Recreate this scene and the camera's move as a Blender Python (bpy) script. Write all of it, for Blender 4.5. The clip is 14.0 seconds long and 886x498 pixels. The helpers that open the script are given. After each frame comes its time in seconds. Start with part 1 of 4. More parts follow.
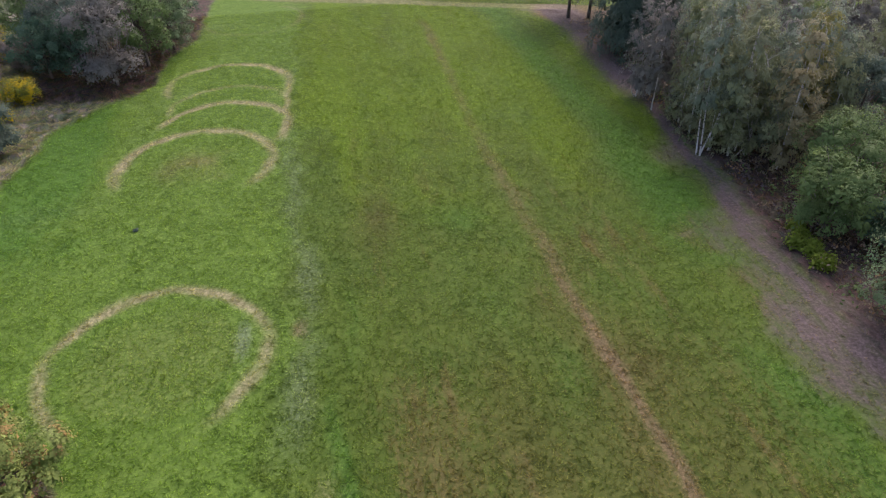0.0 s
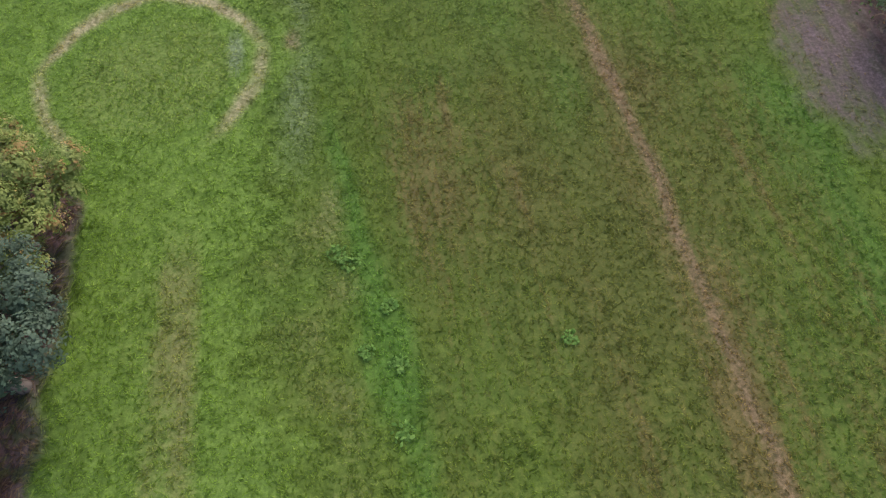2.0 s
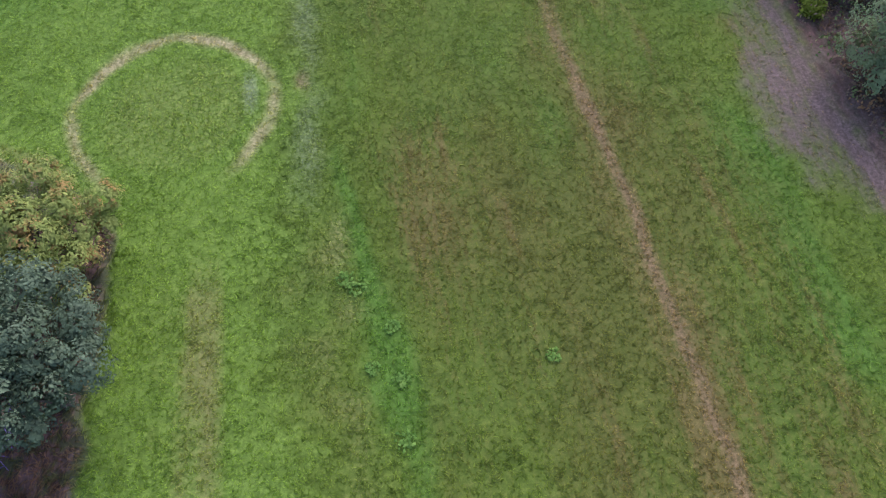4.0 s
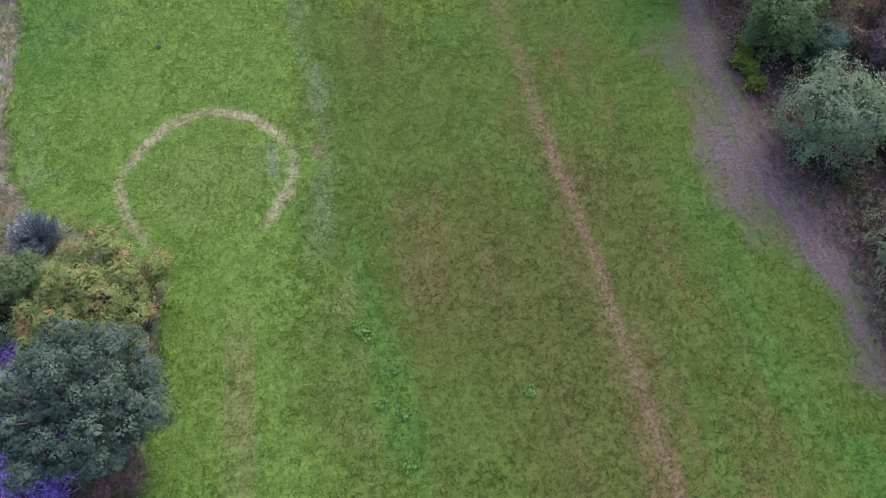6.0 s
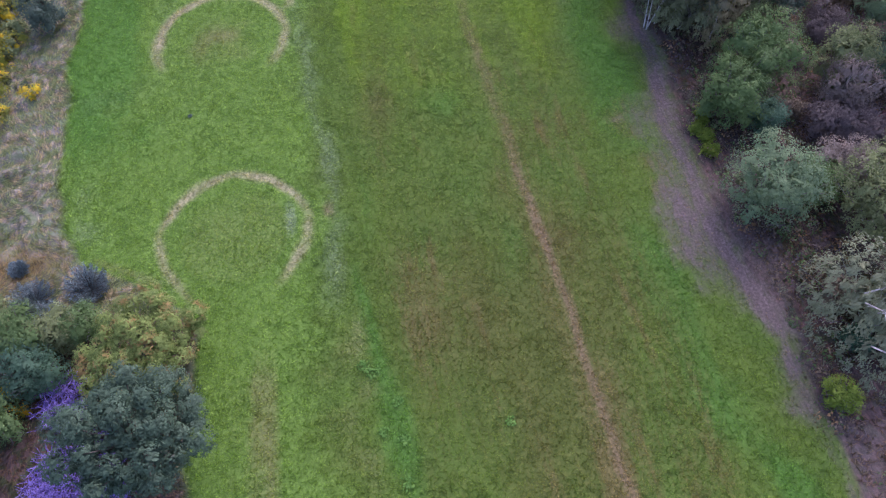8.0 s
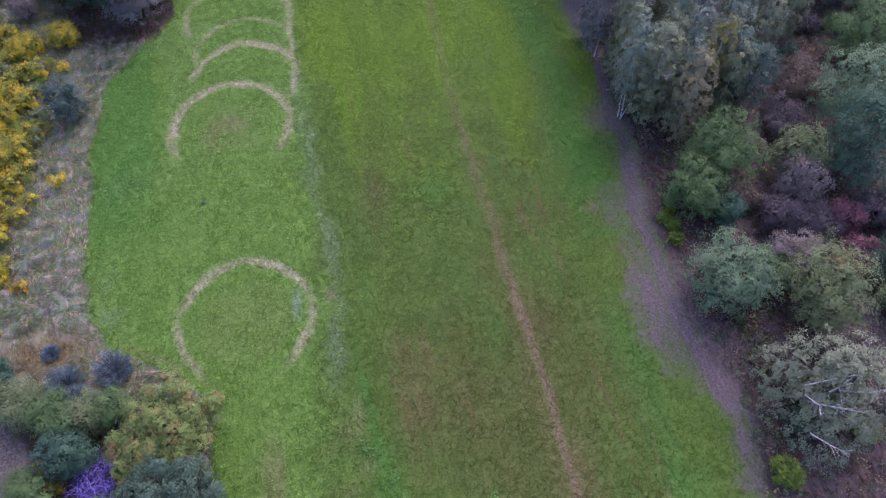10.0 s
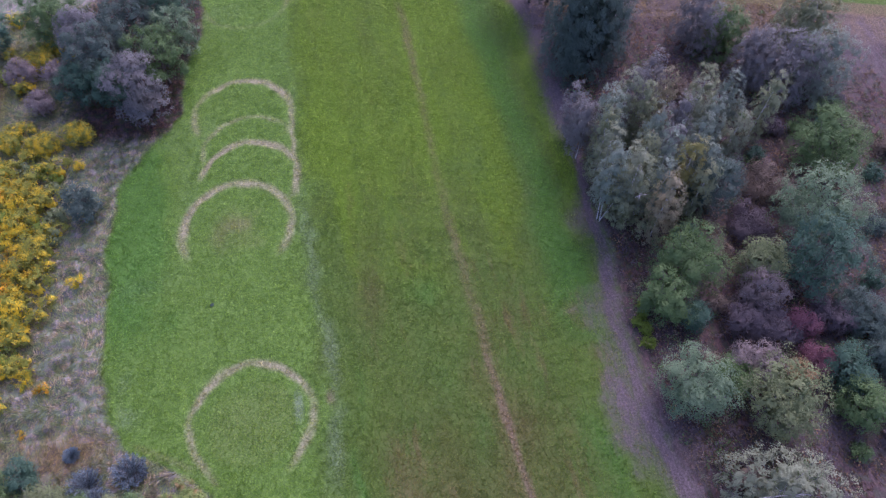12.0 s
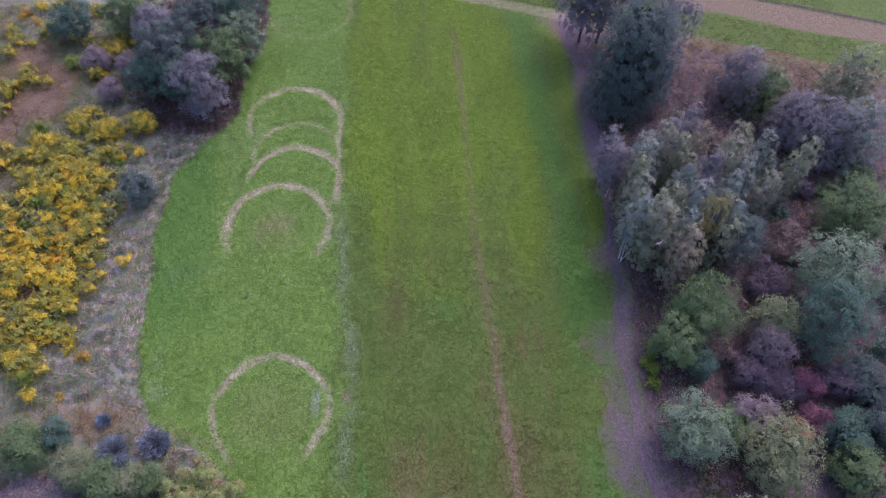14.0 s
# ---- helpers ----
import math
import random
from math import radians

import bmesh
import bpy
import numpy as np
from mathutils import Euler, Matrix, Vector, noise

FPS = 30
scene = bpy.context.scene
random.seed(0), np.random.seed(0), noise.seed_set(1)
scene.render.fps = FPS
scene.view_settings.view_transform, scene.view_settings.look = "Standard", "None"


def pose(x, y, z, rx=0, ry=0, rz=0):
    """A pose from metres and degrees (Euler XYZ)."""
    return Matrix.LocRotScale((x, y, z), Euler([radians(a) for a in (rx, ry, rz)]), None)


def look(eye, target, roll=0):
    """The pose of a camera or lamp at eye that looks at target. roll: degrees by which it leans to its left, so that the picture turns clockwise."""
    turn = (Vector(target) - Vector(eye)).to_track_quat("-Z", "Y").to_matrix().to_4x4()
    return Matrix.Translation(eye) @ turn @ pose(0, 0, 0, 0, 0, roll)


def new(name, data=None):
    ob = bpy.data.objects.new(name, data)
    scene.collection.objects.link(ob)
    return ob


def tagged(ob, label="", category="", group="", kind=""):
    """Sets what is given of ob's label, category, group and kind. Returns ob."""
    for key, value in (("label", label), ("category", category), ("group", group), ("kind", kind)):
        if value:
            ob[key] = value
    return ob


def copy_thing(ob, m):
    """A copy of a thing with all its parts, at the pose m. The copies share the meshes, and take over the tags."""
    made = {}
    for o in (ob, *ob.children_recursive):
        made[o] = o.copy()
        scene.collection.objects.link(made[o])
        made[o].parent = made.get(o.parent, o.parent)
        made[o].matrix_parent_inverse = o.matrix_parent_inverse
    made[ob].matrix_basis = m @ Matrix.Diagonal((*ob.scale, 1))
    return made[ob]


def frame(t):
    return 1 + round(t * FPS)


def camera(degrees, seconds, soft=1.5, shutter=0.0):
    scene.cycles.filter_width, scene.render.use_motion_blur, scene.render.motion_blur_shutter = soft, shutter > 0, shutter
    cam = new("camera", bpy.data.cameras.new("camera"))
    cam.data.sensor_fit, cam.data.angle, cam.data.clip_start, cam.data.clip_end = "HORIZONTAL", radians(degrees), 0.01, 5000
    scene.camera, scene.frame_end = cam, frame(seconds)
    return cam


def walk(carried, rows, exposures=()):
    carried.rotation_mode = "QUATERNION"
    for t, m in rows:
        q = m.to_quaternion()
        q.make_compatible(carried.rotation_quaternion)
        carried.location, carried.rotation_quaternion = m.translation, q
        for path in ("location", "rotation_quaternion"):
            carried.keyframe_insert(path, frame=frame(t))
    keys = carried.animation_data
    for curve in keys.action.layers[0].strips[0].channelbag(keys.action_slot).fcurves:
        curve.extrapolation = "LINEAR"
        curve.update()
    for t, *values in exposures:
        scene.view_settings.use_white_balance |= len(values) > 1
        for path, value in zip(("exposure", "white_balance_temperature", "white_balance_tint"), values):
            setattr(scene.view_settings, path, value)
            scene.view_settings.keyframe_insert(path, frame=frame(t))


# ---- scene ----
cam = camera(68.0, 14.0, 1.2)
PATH = [
    (0, (6.685, -15.276, 14.467), (7.819, -7.238, 8.628), -1.55),
    (0.5, (6.669, -15.318, 14.563), (7.834, -7.276, 8.734), -1.48),
    (1, (6.683, -15.438, 14.669), (7.804, -7.692, 8.445), -1.46),
    (1.2, (6.698, -15.578, 14.548), (7.733, -8.270, 7.800), -1.44),
    (1.5, (6.826, -15.497, 14.730), (7.616, -9.310, 6.913), -2.07),
    (1.7, (6.882, -15.494, 14.776), (7.504, -10.131, 6.358), -2.50),
    (2, (6.985, -15.183, 15.045), (7.473, -10.452, 6.249), -3.10),
    (2.2, (6.957, -15.168, 15.125), (7.466, -10.445, 6.326), -2.77),
    (4.5, (7.061, -15.495, 18.070), (7.587, -10.780, 9.268), -2.93),
    (5, (7.122, -15.477, 19.093), (7.650, -10.785, 10.278), -2.99),
    (5.5, (7.177, -15.545, 20.211), (7.707, -10.854, 11.396), -3.09),
    (6, (7.240, -15.698, 21.317), (7.770, -10.976, 12.517), -3.24),
    (6.5, (7.310, -15.935, 22.352), (7.835, -11.152, 13.585), -3.40),
    (7, (7.418, -16.238, 23.333), (7.933, -11.381, 14.607), -3.52),
    (7.5, (7.495, -16.511, 24.386), (8.014, -11.602, 15.689), -3.60),
    (10, (8.192, -14.813, 30.221), (8.810, -9.798, 21.592), -3.00),
    (10.5, (8.429, -13.956, 31.502), (9.065, -8.915, 22.889), -2.73),
    (11, (8.657, -12.922, 32.796), (9.317, -7.862, 24.196), -2.50),
    (11.5, (8.899, -11.981, 34.162), (9.585, -6.899, 25.577), -2.31),
    (12, (9.088, -11.726, 35.525), (9.799, -6.613, 26.961), -2.19),
    (12.5, (9.049, -11.792, 36.458), (9.730, -6.648, 27.910), -1.57),
    (13, (8.979, -11.862, 36.924), (9.393, -6.649, 28.400), 0.32),
    (13.5, (9.003, -12.025, 37.307), (9.338, -6.783, 28.798), 0.63),
    (14, (9.138, -12.274, 37.654), (9.438, -6.987, 29.171), 0.53),
]
walk(cam, [(t, look(eye, target, roll)) for t, eye, target, roll in PATH],
     ((0, 1.0, 6820, 20), (1, 0.96, 6720, 19), (1.5, 0.87, 6650, 19), (2, 0.97, 6600, 17), (5, 1.2, 5960, 22), (7.5, 1.18, 5700, 28), (11, 1.06, 5360, 39), (14, 1.08, 5420, 48)))

# ---- light: a soft, high overcast with a weak sun from beyond the birches ----
SUN_ELEV, SUN_AZ = radians(48), radians(35)
world = bpy.data.worlds.new("sky")
scene.world = world
world.use_nodes = True
sky = world.node_tree.nodes.new("ShaderNodeTexSky")
sky.sky_type = "NISHITA"
sky.sun_disc = False
sky.sun_elevation, sky.sun_rotation = SUN_ELEV, SUN_AZ
sky.air_density, sky.dust_density, sky.ozone_density = 1.0, 3.0, 1.0
backing = world.node_tree.nodes["Background"]
backing.inputs["Strength"].default_value = 0.15
world.node_tree.links.new(sky.outputs[0], backing.inputs[0])
sun = new("sun", bpy.data.lights.new("sun", "SUN"))
sun.data.energy, sun.data.angle, sun.data.color = 0.82, radians(40), (1.0, 0.96, 0.90)
sun.matrix_basis = look((math.sin(SUN_AZ) * math.cos(SUN_ELEV) * 80, math.cos(SUN_AZ) * math.cos(SUN_ELEV) * 80, math.sin(SUN_ELEV) * 80), (0, 0, 0))


# ---- node and material helpers ----
class Nodes:
    """Short hand for building a node tree."""

    def __init__(self, mat):
        mat.use_nodes = True
        self.tree = mat.node_tree
        self.tree.nodes.clear()

    def add(self, kind, **props):
        n = self.tree.nodes.new(kind)
        for key, value in props.items():
            setattr(n, key, value)
        return n

    def put(self, value, socket):
        if isinstance(value, bpy.types.NodeSocket):
            self.tree.links.new(value, socket)
        elif isinstance(value, tuple) and len(value) == 3 and socket.type == "RGBA":
            socket.default_value = (*value, 1)
        else:
            socket.default_value = value

    def math(self, op, a, b=0.0, c=0.0, clamp=False):
        n = self.add("ShaderNodeMath", operation=op, use_clamp=clamp)
        for value, socket in zip((a, b, c), n.inputs):
            self.put(value, socket)
        return n.outputs[0]

    def mix(self, fac, a, b, blend="MIX"):
        n = self.add("ShaderNodeMix", data_type="RGBA", blend_type=blend)
        self.put(fac, n.inputs[0]), self.put(a, n.inputs[6]), self.put(b, n.inputs[7])
        return n.outputs[2]

    def span(self, value, lo, hi, to_lo=0.0, to_hi=1.0):
        n = self.add("ShaderNodeMapRange", interpolation_type="SMOOTHSTEP")
        for v, socket in zip((value, lo, hi, to_lo, to_hi), n.inputs):
            self.put(v, socket)
        return n.outputs[0]

    def noise(self, where, scale, detail=3.0, rough=0.55, distort=0.0):
        n = self.add("ShaderNodeTexNoise")
        self.put(where, n.inputs["Vector"])
        n.inputs["Scale"].default_value, n.inputs["Detail"].default_value = scale, detail
        n.inputs["Roughness"].default_value, n.inputs["Distortion"].default_value = rough, distort
        return n.outputs["Fac"]

    def stretched(self, where, sx, sy, sz, turn=0.0):
        n = self.add("ShaderNodeMapping")
        self.put(where, n.inputs["Vector"])
        n.inputs["Scale"].default_value = (sx, sy, sz)
        n.inputs["Rotation"].default_value = (0, 0, turn)
        return n.outputs[0]

    def bump(self, height, strength, distance):
        n = self.add("ShaderNodeBump")
        n.inputs["Strength"].default_value, n.inputs["Distance"].default_value = strength, distance
        self.put(height, n.inputs["Height"])
        return n.outputs[0]

    def finish(self, colour, rough=0.85, normal=None, through_light=0.0, through_tint=None, specular=0.2):
        p = self.add("ShaderNodeBsdfPrincipled")
        self.put(colour, p.inputs["Base Color"]), self.put(rough, p.inputs["Roughness"])
        p.inputs["Specular IOR Level"].default_value = specular
        if normal is not None:
            self.put(normal, p.inputs["Normal"])
        surface = p.outputs[0]
        if through_light:
            t = self.add("ShaderNodeBsdfTranslucent")
            self.put(through_tint if through_tint is not None else colour, t.inputs["Color"])
            m = self.add("ShaderNodeMixShader")
            m.inputs[0].default_value = through_light
            self.tree.links.new(surface, m.inputs[1]), self.tree.links.new(t.outputs[0], m.inputs[2])
            surface = m.outputs[0]
        out = self.add("ShaderNodeOutputMaterial")
        self.tree.links.new(surface, out.inputs[0])


def ground_material(name, blades_of_grass=False):
    """Turf, worn earth, rough dry grass and woodland floor, blended by the cover that each spot has."""
    mat = bpy.data.materials.new(name)
    n = Nodes(mat)
    where = n.add("ShaderNodeNewGeometry").outputs["Position"]
    masks = []
    for layer in ("cover_a", "cover_b", "cover_c"):
        att = n.add("ShaderNodeAttribute", attribute_name=layer)
        split = n.add("ShaderNodeSeparateColor")
        n.put(att.outputs["Color"], split.inputs[0])
        masks += [split.outputs[0], split.outputs[1], split.outputs[2], att.outputs["Alpha"]]
    dry, path_, rough, wood, olive, pale, red, straw, fresh, lush_shade, lime, brown = masks
    fine = n.noise(where, 9.0, 5.0, 0.7)
    grit = n.noise(where, 26.0, 4.0, 0.7)
    mid = n.noise(where, 2.2, 4.0, 0.6)
    wide = n.noise(where, 0.35, 3.0, 0.55)
    lay = n.noise(n.stretched(where, 5.0, 1.6, 3.0, 0.6), 1.0, 5.0, 0.65, 0.8)
    drawn = n.noise(n.stretched(where, 7.0, 1.1, 1.0, 0.04), 1.0, 5.0, 0.7, 0.3)
    island = n.add("ShaderNodeNewGeometry").outputs["Random Per Island"]

    def broken(mask, amount=0.7, grain=fine):
        jitter = n.math("MULTIPLY_ADD", n.math("SUBTRACT", grain, 0.5), amount, mask)
        return n.span(jitter, 0.2, 0.8)

    def both(a, b):
        return n.math("MULTIPLY_ADD", a, 0.5, n.math("MULTIPLY", b, 0.5))

    tone = both(fine, mid)
    shade = n.span(tone, 0.25, 0.75)
    tuft = both(n.noise(where, 12.0, 2.0, 0.6), n.noise(where, 3.6, 3.0, 0.6))
    c = n.mix(shade, TURF_DARK, TURF_LIGHT)
    c = n.mix(n.math("MULTIPLY", n.span(wide, 0.4, 0.65), 0.35), c, TURF_BLUE)
    c = n.mix(n.math("MULTIPLY", broken(fresh, 0.8, mid), 0.8), c, n.mix(shade, FRESH_DARK, FRESH_LIGHT))
    c = n.mix(n.math("MULTIPLY", broken(lime, 1.2, both(drawn, mid)), 0.8), c, n.mix(shade, LIME_DARK, LIME_GRASS))
    c = n.mix(n.math("MULTIPLY", broken(lush_shade, 1.2, both(mid, drawn)), 0.8), c, n.mix(shade, EMERALD_DARK, EMERALD_LIGHT))
    worn = n.mix(shade, OLIVE_DARK, OLIVE_LIGHT)
    c = n.mix(n.math("MULTIPLY", broken(olive, 1.3, both(fine, drawn)), 0.85), c, worn)
    c = n.mix(n.math("MULTIPLY", broken(brown, 1.7, both(fine, drawn)), 0.85), c, n.mix(shade, EARTHY_DARK, EARTHY))
    c = n.mix(broken(straw, 0.9), c, STRAW)
    c = n.mix(n.math("MULTIPLY", broken(pale, 1.0), 0.75), c, PALE)
    r = n.mix(n.span(lay, 0.36, 0.62), ROUGH_DARK, ROUGH_LIGHT)
    r = n.mix(n.span(mid, 0.41, 0.57), r, ROUGH_GREEN)
    c = n.mix(broken(rough, 0.8, mid), c, r)
    w = n.mix(n.span(lay, 0.35, 0.65), WOOD_DARK, WOOD_LIGHT)
    w = n.mix(n.span(mid, 0.46, 0.62), w, WOOD_GREEN)
    c = n.mix(broken(wood, 0.8, mid), c, w)
    c = n.mix(broken(red, 0.8, both(lay, fine)), c, n.mix(n.span(fine, 0.35, 0.65), RED_DARK, RED_LIGHT))
    m = n.mix(n.span(both(drawn, fine), 0.36, 0.64), MAUVE_DARK, MAUVE_LIGHT)
    c = n.mix(broken(path_, 1.0, both(drawn, mid)), c, m)
    speckle = n.math("MULTIPLY", n.math("SUBTRACT", both(grit, fine), 0.5), 1.1)
    c = n.mix(n.math("MULTIPLY", n.span(n.math("ADD", dry, speckle), 0.08, 1.0), 0.9), c, n.mix(n.span(tone, 0.35, 0.65), TAN_DARK, TAN_LIGHT))
    c = n.mix(1.0, c, n.mix(n.span(tuft, 0.32, 0.68), (0.82, 0.84, 0.82), (1.18, 1.17, 1.18)), "MULTIPLY")
    if blades_of_grass:
        c = n.mix(1.0, c, n.mix(n.math("POWER", island, 1.4), (1.12, 1.13, 0.86), (1.52, 1.47, 1.18)), "MULTIPLY")
    else:
        c = n.mix(1.0, c, n.mix(n.span(both(grit, fine), 0.36, 0.64), (0.64, 0.65, 0.60), (1.10, 1.07, 1.07)), "MULTIPLY")
    height = n.math("ADD", n.math("MULTIPLY", fine, 0.5), n.math("MULTIPLY", lay, n.math("ADD", rough, 0.2)))
    n.finish(c, 0.6 if blades_of_grass else 0.85, n.bump(height, 0.28, 0.05), 0.45 if blades_of_grass else 0.0, n.mix(1.0, c, (1.7, 1.6, 0.6), "MULTIPLY"), 0.2 if blades_of_grass else 0.12)
    return mat


TURF_DARK, TURF_LIGHT, TURF_BLUE = (0.057, 0.098, 0.011), (0.120, 0.175, 0.033), (0.066, 0.126, 0.023)
EMERALD_DARK, EMERALD_LIGHT = (0.040, 0.108, 0.012), (0.094, 0.204, 0.036)
FRESH_DARK, FRESH_LIGHT = (0.070, 0.140, 0.015), (0.172, 0.272, 0.056)
OLIVE_DARK, OLIVE_LIGHT = (0.060, 0.074, 0.013), (0.120, 0.122, 0.036)
EARTHY_DARK, EARTHY = (0.088, 0.078, 0.022), (0.168, 0.134, 0.056)
LIME_DARK, LIME_GRASS = (0.074, 0.140, 0.005), (0.150, 0.228, 0.018)
STRAW, PALE = (0.175, 0.180, 0.068), (0.190, 0.235, 0.145)
ROUGH_DARK, ROUGH_LIGHT, ROUGH_GREEN = (0.122, 0.122, 0.088), (0.330, 0.268, 0.232), (0.160, 0.186, 0.112)
WOOD_DARK, WOOD_LIGHT, WOOD_GREEN = (0.050, 0.034, 0.032), (0.146, 0.088, 0.080), (0.062, 0.068, 0.036)
RED_DARK, RED_LIGHT = (0.118, 0.082, 0.045), (0.216, 0.154, 0.090)
MAUVE_DARK, MAUVE_LIGHT = (0.086, 0.063, 0.060), (0.152, 0.118, 0.120)
TAN_DARK, TAN_LIGHT = (0.185, 0.158, 0.082), (0.370, 0.318, 0.198)


def leaf_material(name, dark, light, odd=None, odd_share=0.12, through_light=0.36, rough=0.55, clumps=2.2):
    """Leaves that differ one from another, from clump to clump and from plant to plant."""
    mat = bpy.data.materials.new(name)
    n = Nodes(mat)
    island = n.add("ShaderNodeNewGeometry").outputs["Random Per Island"]
    own = n.add("ShaderNodeObjectInfo").outputs["Random"]
    where = n.add("ShaderNodeTexCoord").outputs["Object"]
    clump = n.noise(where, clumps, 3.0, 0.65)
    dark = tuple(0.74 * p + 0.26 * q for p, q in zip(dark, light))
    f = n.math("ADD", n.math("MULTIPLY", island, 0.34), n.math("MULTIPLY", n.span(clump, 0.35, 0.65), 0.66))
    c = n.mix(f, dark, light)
    c = n.mix(n.math("MULTIPLY", own, 0.25), c, tuple(0.8 * v for v in light))
    if odd is not None:
        pick = n.math("ADD", n.math("MULTIPLY", island, 0.08), n.math("MULTIPLY", n.noise(where, 1.9, 2.0), 1.32))
        c = n.mix(n.span(pick, 0.95 - odd_share, 1.10 - odd_share), c, odd)
    n.finish(c, rough, None, through_light, None, 0.12)
    return mat


def bark_material(name, dark, light, banded=False):
    mat = bpy.data.materials.new(name)
    n = Nodes(mat)
    where = n.add("ShaderNodeTexCoord").outputs["Object"]
    grain = n.noise(n.stretched(where, 9, 9, 1.5), 1.0, 5.0, 0.6)
    if banded:
        grain = n.noise(n.stretched(where, 3, 3, 14), 1.0, 4.0, 0.6)
    c = n.mix(n.span(grain, 0.38, 0.6) if not banded else n.span(grain, 0.36, 0.46), dark, light)
    n.finish(c, 0.85, n.bump(grain, 0.6, 0.03), specular=0.2)
    return mat


GROUND = ground_material("ground_cover")
BLADE = ground_material("grass_blade", True)
BARK = bark_material("grey_brown_bark", (0.045, 0.035, 0.028), (0.16, 0.13, 0.105))
BIRCH_BARK = bark_material("white_birch_bark", (0.05, 0.045, 0.045), (0.48, 0.45, 0.44), True)
TWIG = bark_material("grey_twig", (0.10, 0.085, 0.09), (0.26, 0.22, 0.23))
PURPLE_TWIG = bark_material("violet_stem", (0.09, 0.06, 0.20), (0.30, 0.21, 0.54))
PALE_TWIG = bark_material("pale_dead_stem", (0.28, 0.24, 0.23), (0.55, 0.48, 0.46))
LEAF = {
    "birch": leaf_material("birch_leaf", (0.119, 0.141, 0.073), (0.299, 0.317, 0.170)),
    "birch_pale": leaf_material("pale_birch_leaf", (0.133, 0.154, 0.092), (0.313, 0.329, 0.201)),
    "birch_lime": leaf_material("lime_birch_leaf", (0.145, 0.146, 0.048), (0.327, 0.296, 0.096)),
    "birch_blue": leaf_material("blue_green_leaf", (0.115, 0.150, 0.112), (0.278, 0.324, 0.233)),
    "birch_olive": leaf_material("olive_birch_leaf", (0.162, 0.148, 0.080), (0.372, 0.321, 0.190)),
    # near-black to pale by clump noise: crown hollows' shade and sky-lit sprays as leaf colour
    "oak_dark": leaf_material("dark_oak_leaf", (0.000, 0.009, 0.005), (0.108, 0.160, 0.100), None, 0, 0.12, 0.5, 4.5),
    "oak_autumn": leaf_material("turning_oak_leaf", (0.024, 0.060, 0.009), (0.270, 0.325, 0.090), (0.320, 0.215, 0.080), 0.20, 0.2, 0.55, 4.0),
    "green": leaf_material("shrub_leaf", (0.059, 0.106, 0.039), (0.172, 0.249, 0.088)),
    "grey": leaf_material("grey_willow_leaf", (0.094, 0.146, 0.078), (0.244, 0.327, 0.171)),
    "teal": leaf_material("teal_shrub_leaf", (0.036, 0.074, 0.048), (0.122, 0.206, 0.126)),
    "dark": leaf_material("shaded_evergreen_leaf", (0.040, 0.062, 0.048), (0.138, 0.184, 0.138)),
    "spruce": leaf_material("blue_needle", (0.020, 0.040, 0.048), (0.290, 0.360, 0.370), None, 0, 0.1, 0.55, 7.0),
    "sage": leaf_material("sage_shrub_leaf", (0.099, 0.132, 0.056), (0.267, 0.298, 0.132)),
    "bare": leaf_material("withered_grey_leaf", (0.112, 0.106, 0.096), (0.262, 0.248, 0.222)),
    "pink": leaf_material("pinkish_withered_leaf", (0.146, 0.114, 0.098), (0.326, 0.262, 0.224)),
    "red": leaf_material("red_autumn_leaf", (0.120, 0.050, 0.060), (0.280, 0.128, 0.140)),
    "rust": leaf_material("rust_autumn_leaf", (0.172, 0.096, 0.049), (0.391, 0.243, 0.116)),
    "brown": leaf_material("brown_scrub_leaf", (0.103, 0.076, 0.055), (0.265, 0.205, 0.145)),
    "plum": leaf_material("plum_scrub_leaf", (0.080, 0.064, 0.064), (0.176, 0.142, 0.142)),
    "yellow": leaf_material("yellow_blossom", (0.440, 0.310, 0.008), (0.900, 0.620, 0.020), (0.300, 0.310, 0.040), 0.32),
    "orange": leaf_material("orange_blossom", (0.420, 0.210, 0.010), (0.820, 0.440, 0.018), (0.360, 0.300, 0.030), 0.32),
    "broom": leaf_material("broom_green", (0.150, 0.170, 0.030), (0.350, 0.350, 0.060), (0.620, 0.450, 0.025), 0.30),
    "weed_green": leaf_material("weed_leaf", (0.080, 0.180, 0.030), (0.170, 0.300, 0.066)),
    "lime": leaf_material("lime_weed_leaf", (0.090, 0.140, 0.016), (0.250, 0.320, 0.050)),
}


# ---- mesh helpers ----
def smooth(lo, hi, v):
    t = np.clip((v - lo) / (hi - lo), 0, 1)
    return t * t * (3 - 2 * t)


LATTICE = np.random.default_rng(7).random((256, 256))


def wavy(x, y, size):
    """Smooth random values from 0 to 1 with features of about that size in metres."""
    u, v = x / size + 91.3, y / size + 37.7
    i, j = np.floor(u).astype(int), np.floor(v).astype(int)
    a, b = u - i, v - j
    a, b = a * a * (3 - 2 * a), b * b * (3 - 2 * b)
    at = lambda p, q: LATTICE[p % 256, q % 256]
    return (at(i, j) * (1 - a) + at(i + 1, j) * a) * (1 - b) + (at(i, j + 1) * (1 - a) + at(i + 1, j + 1) * a) * b


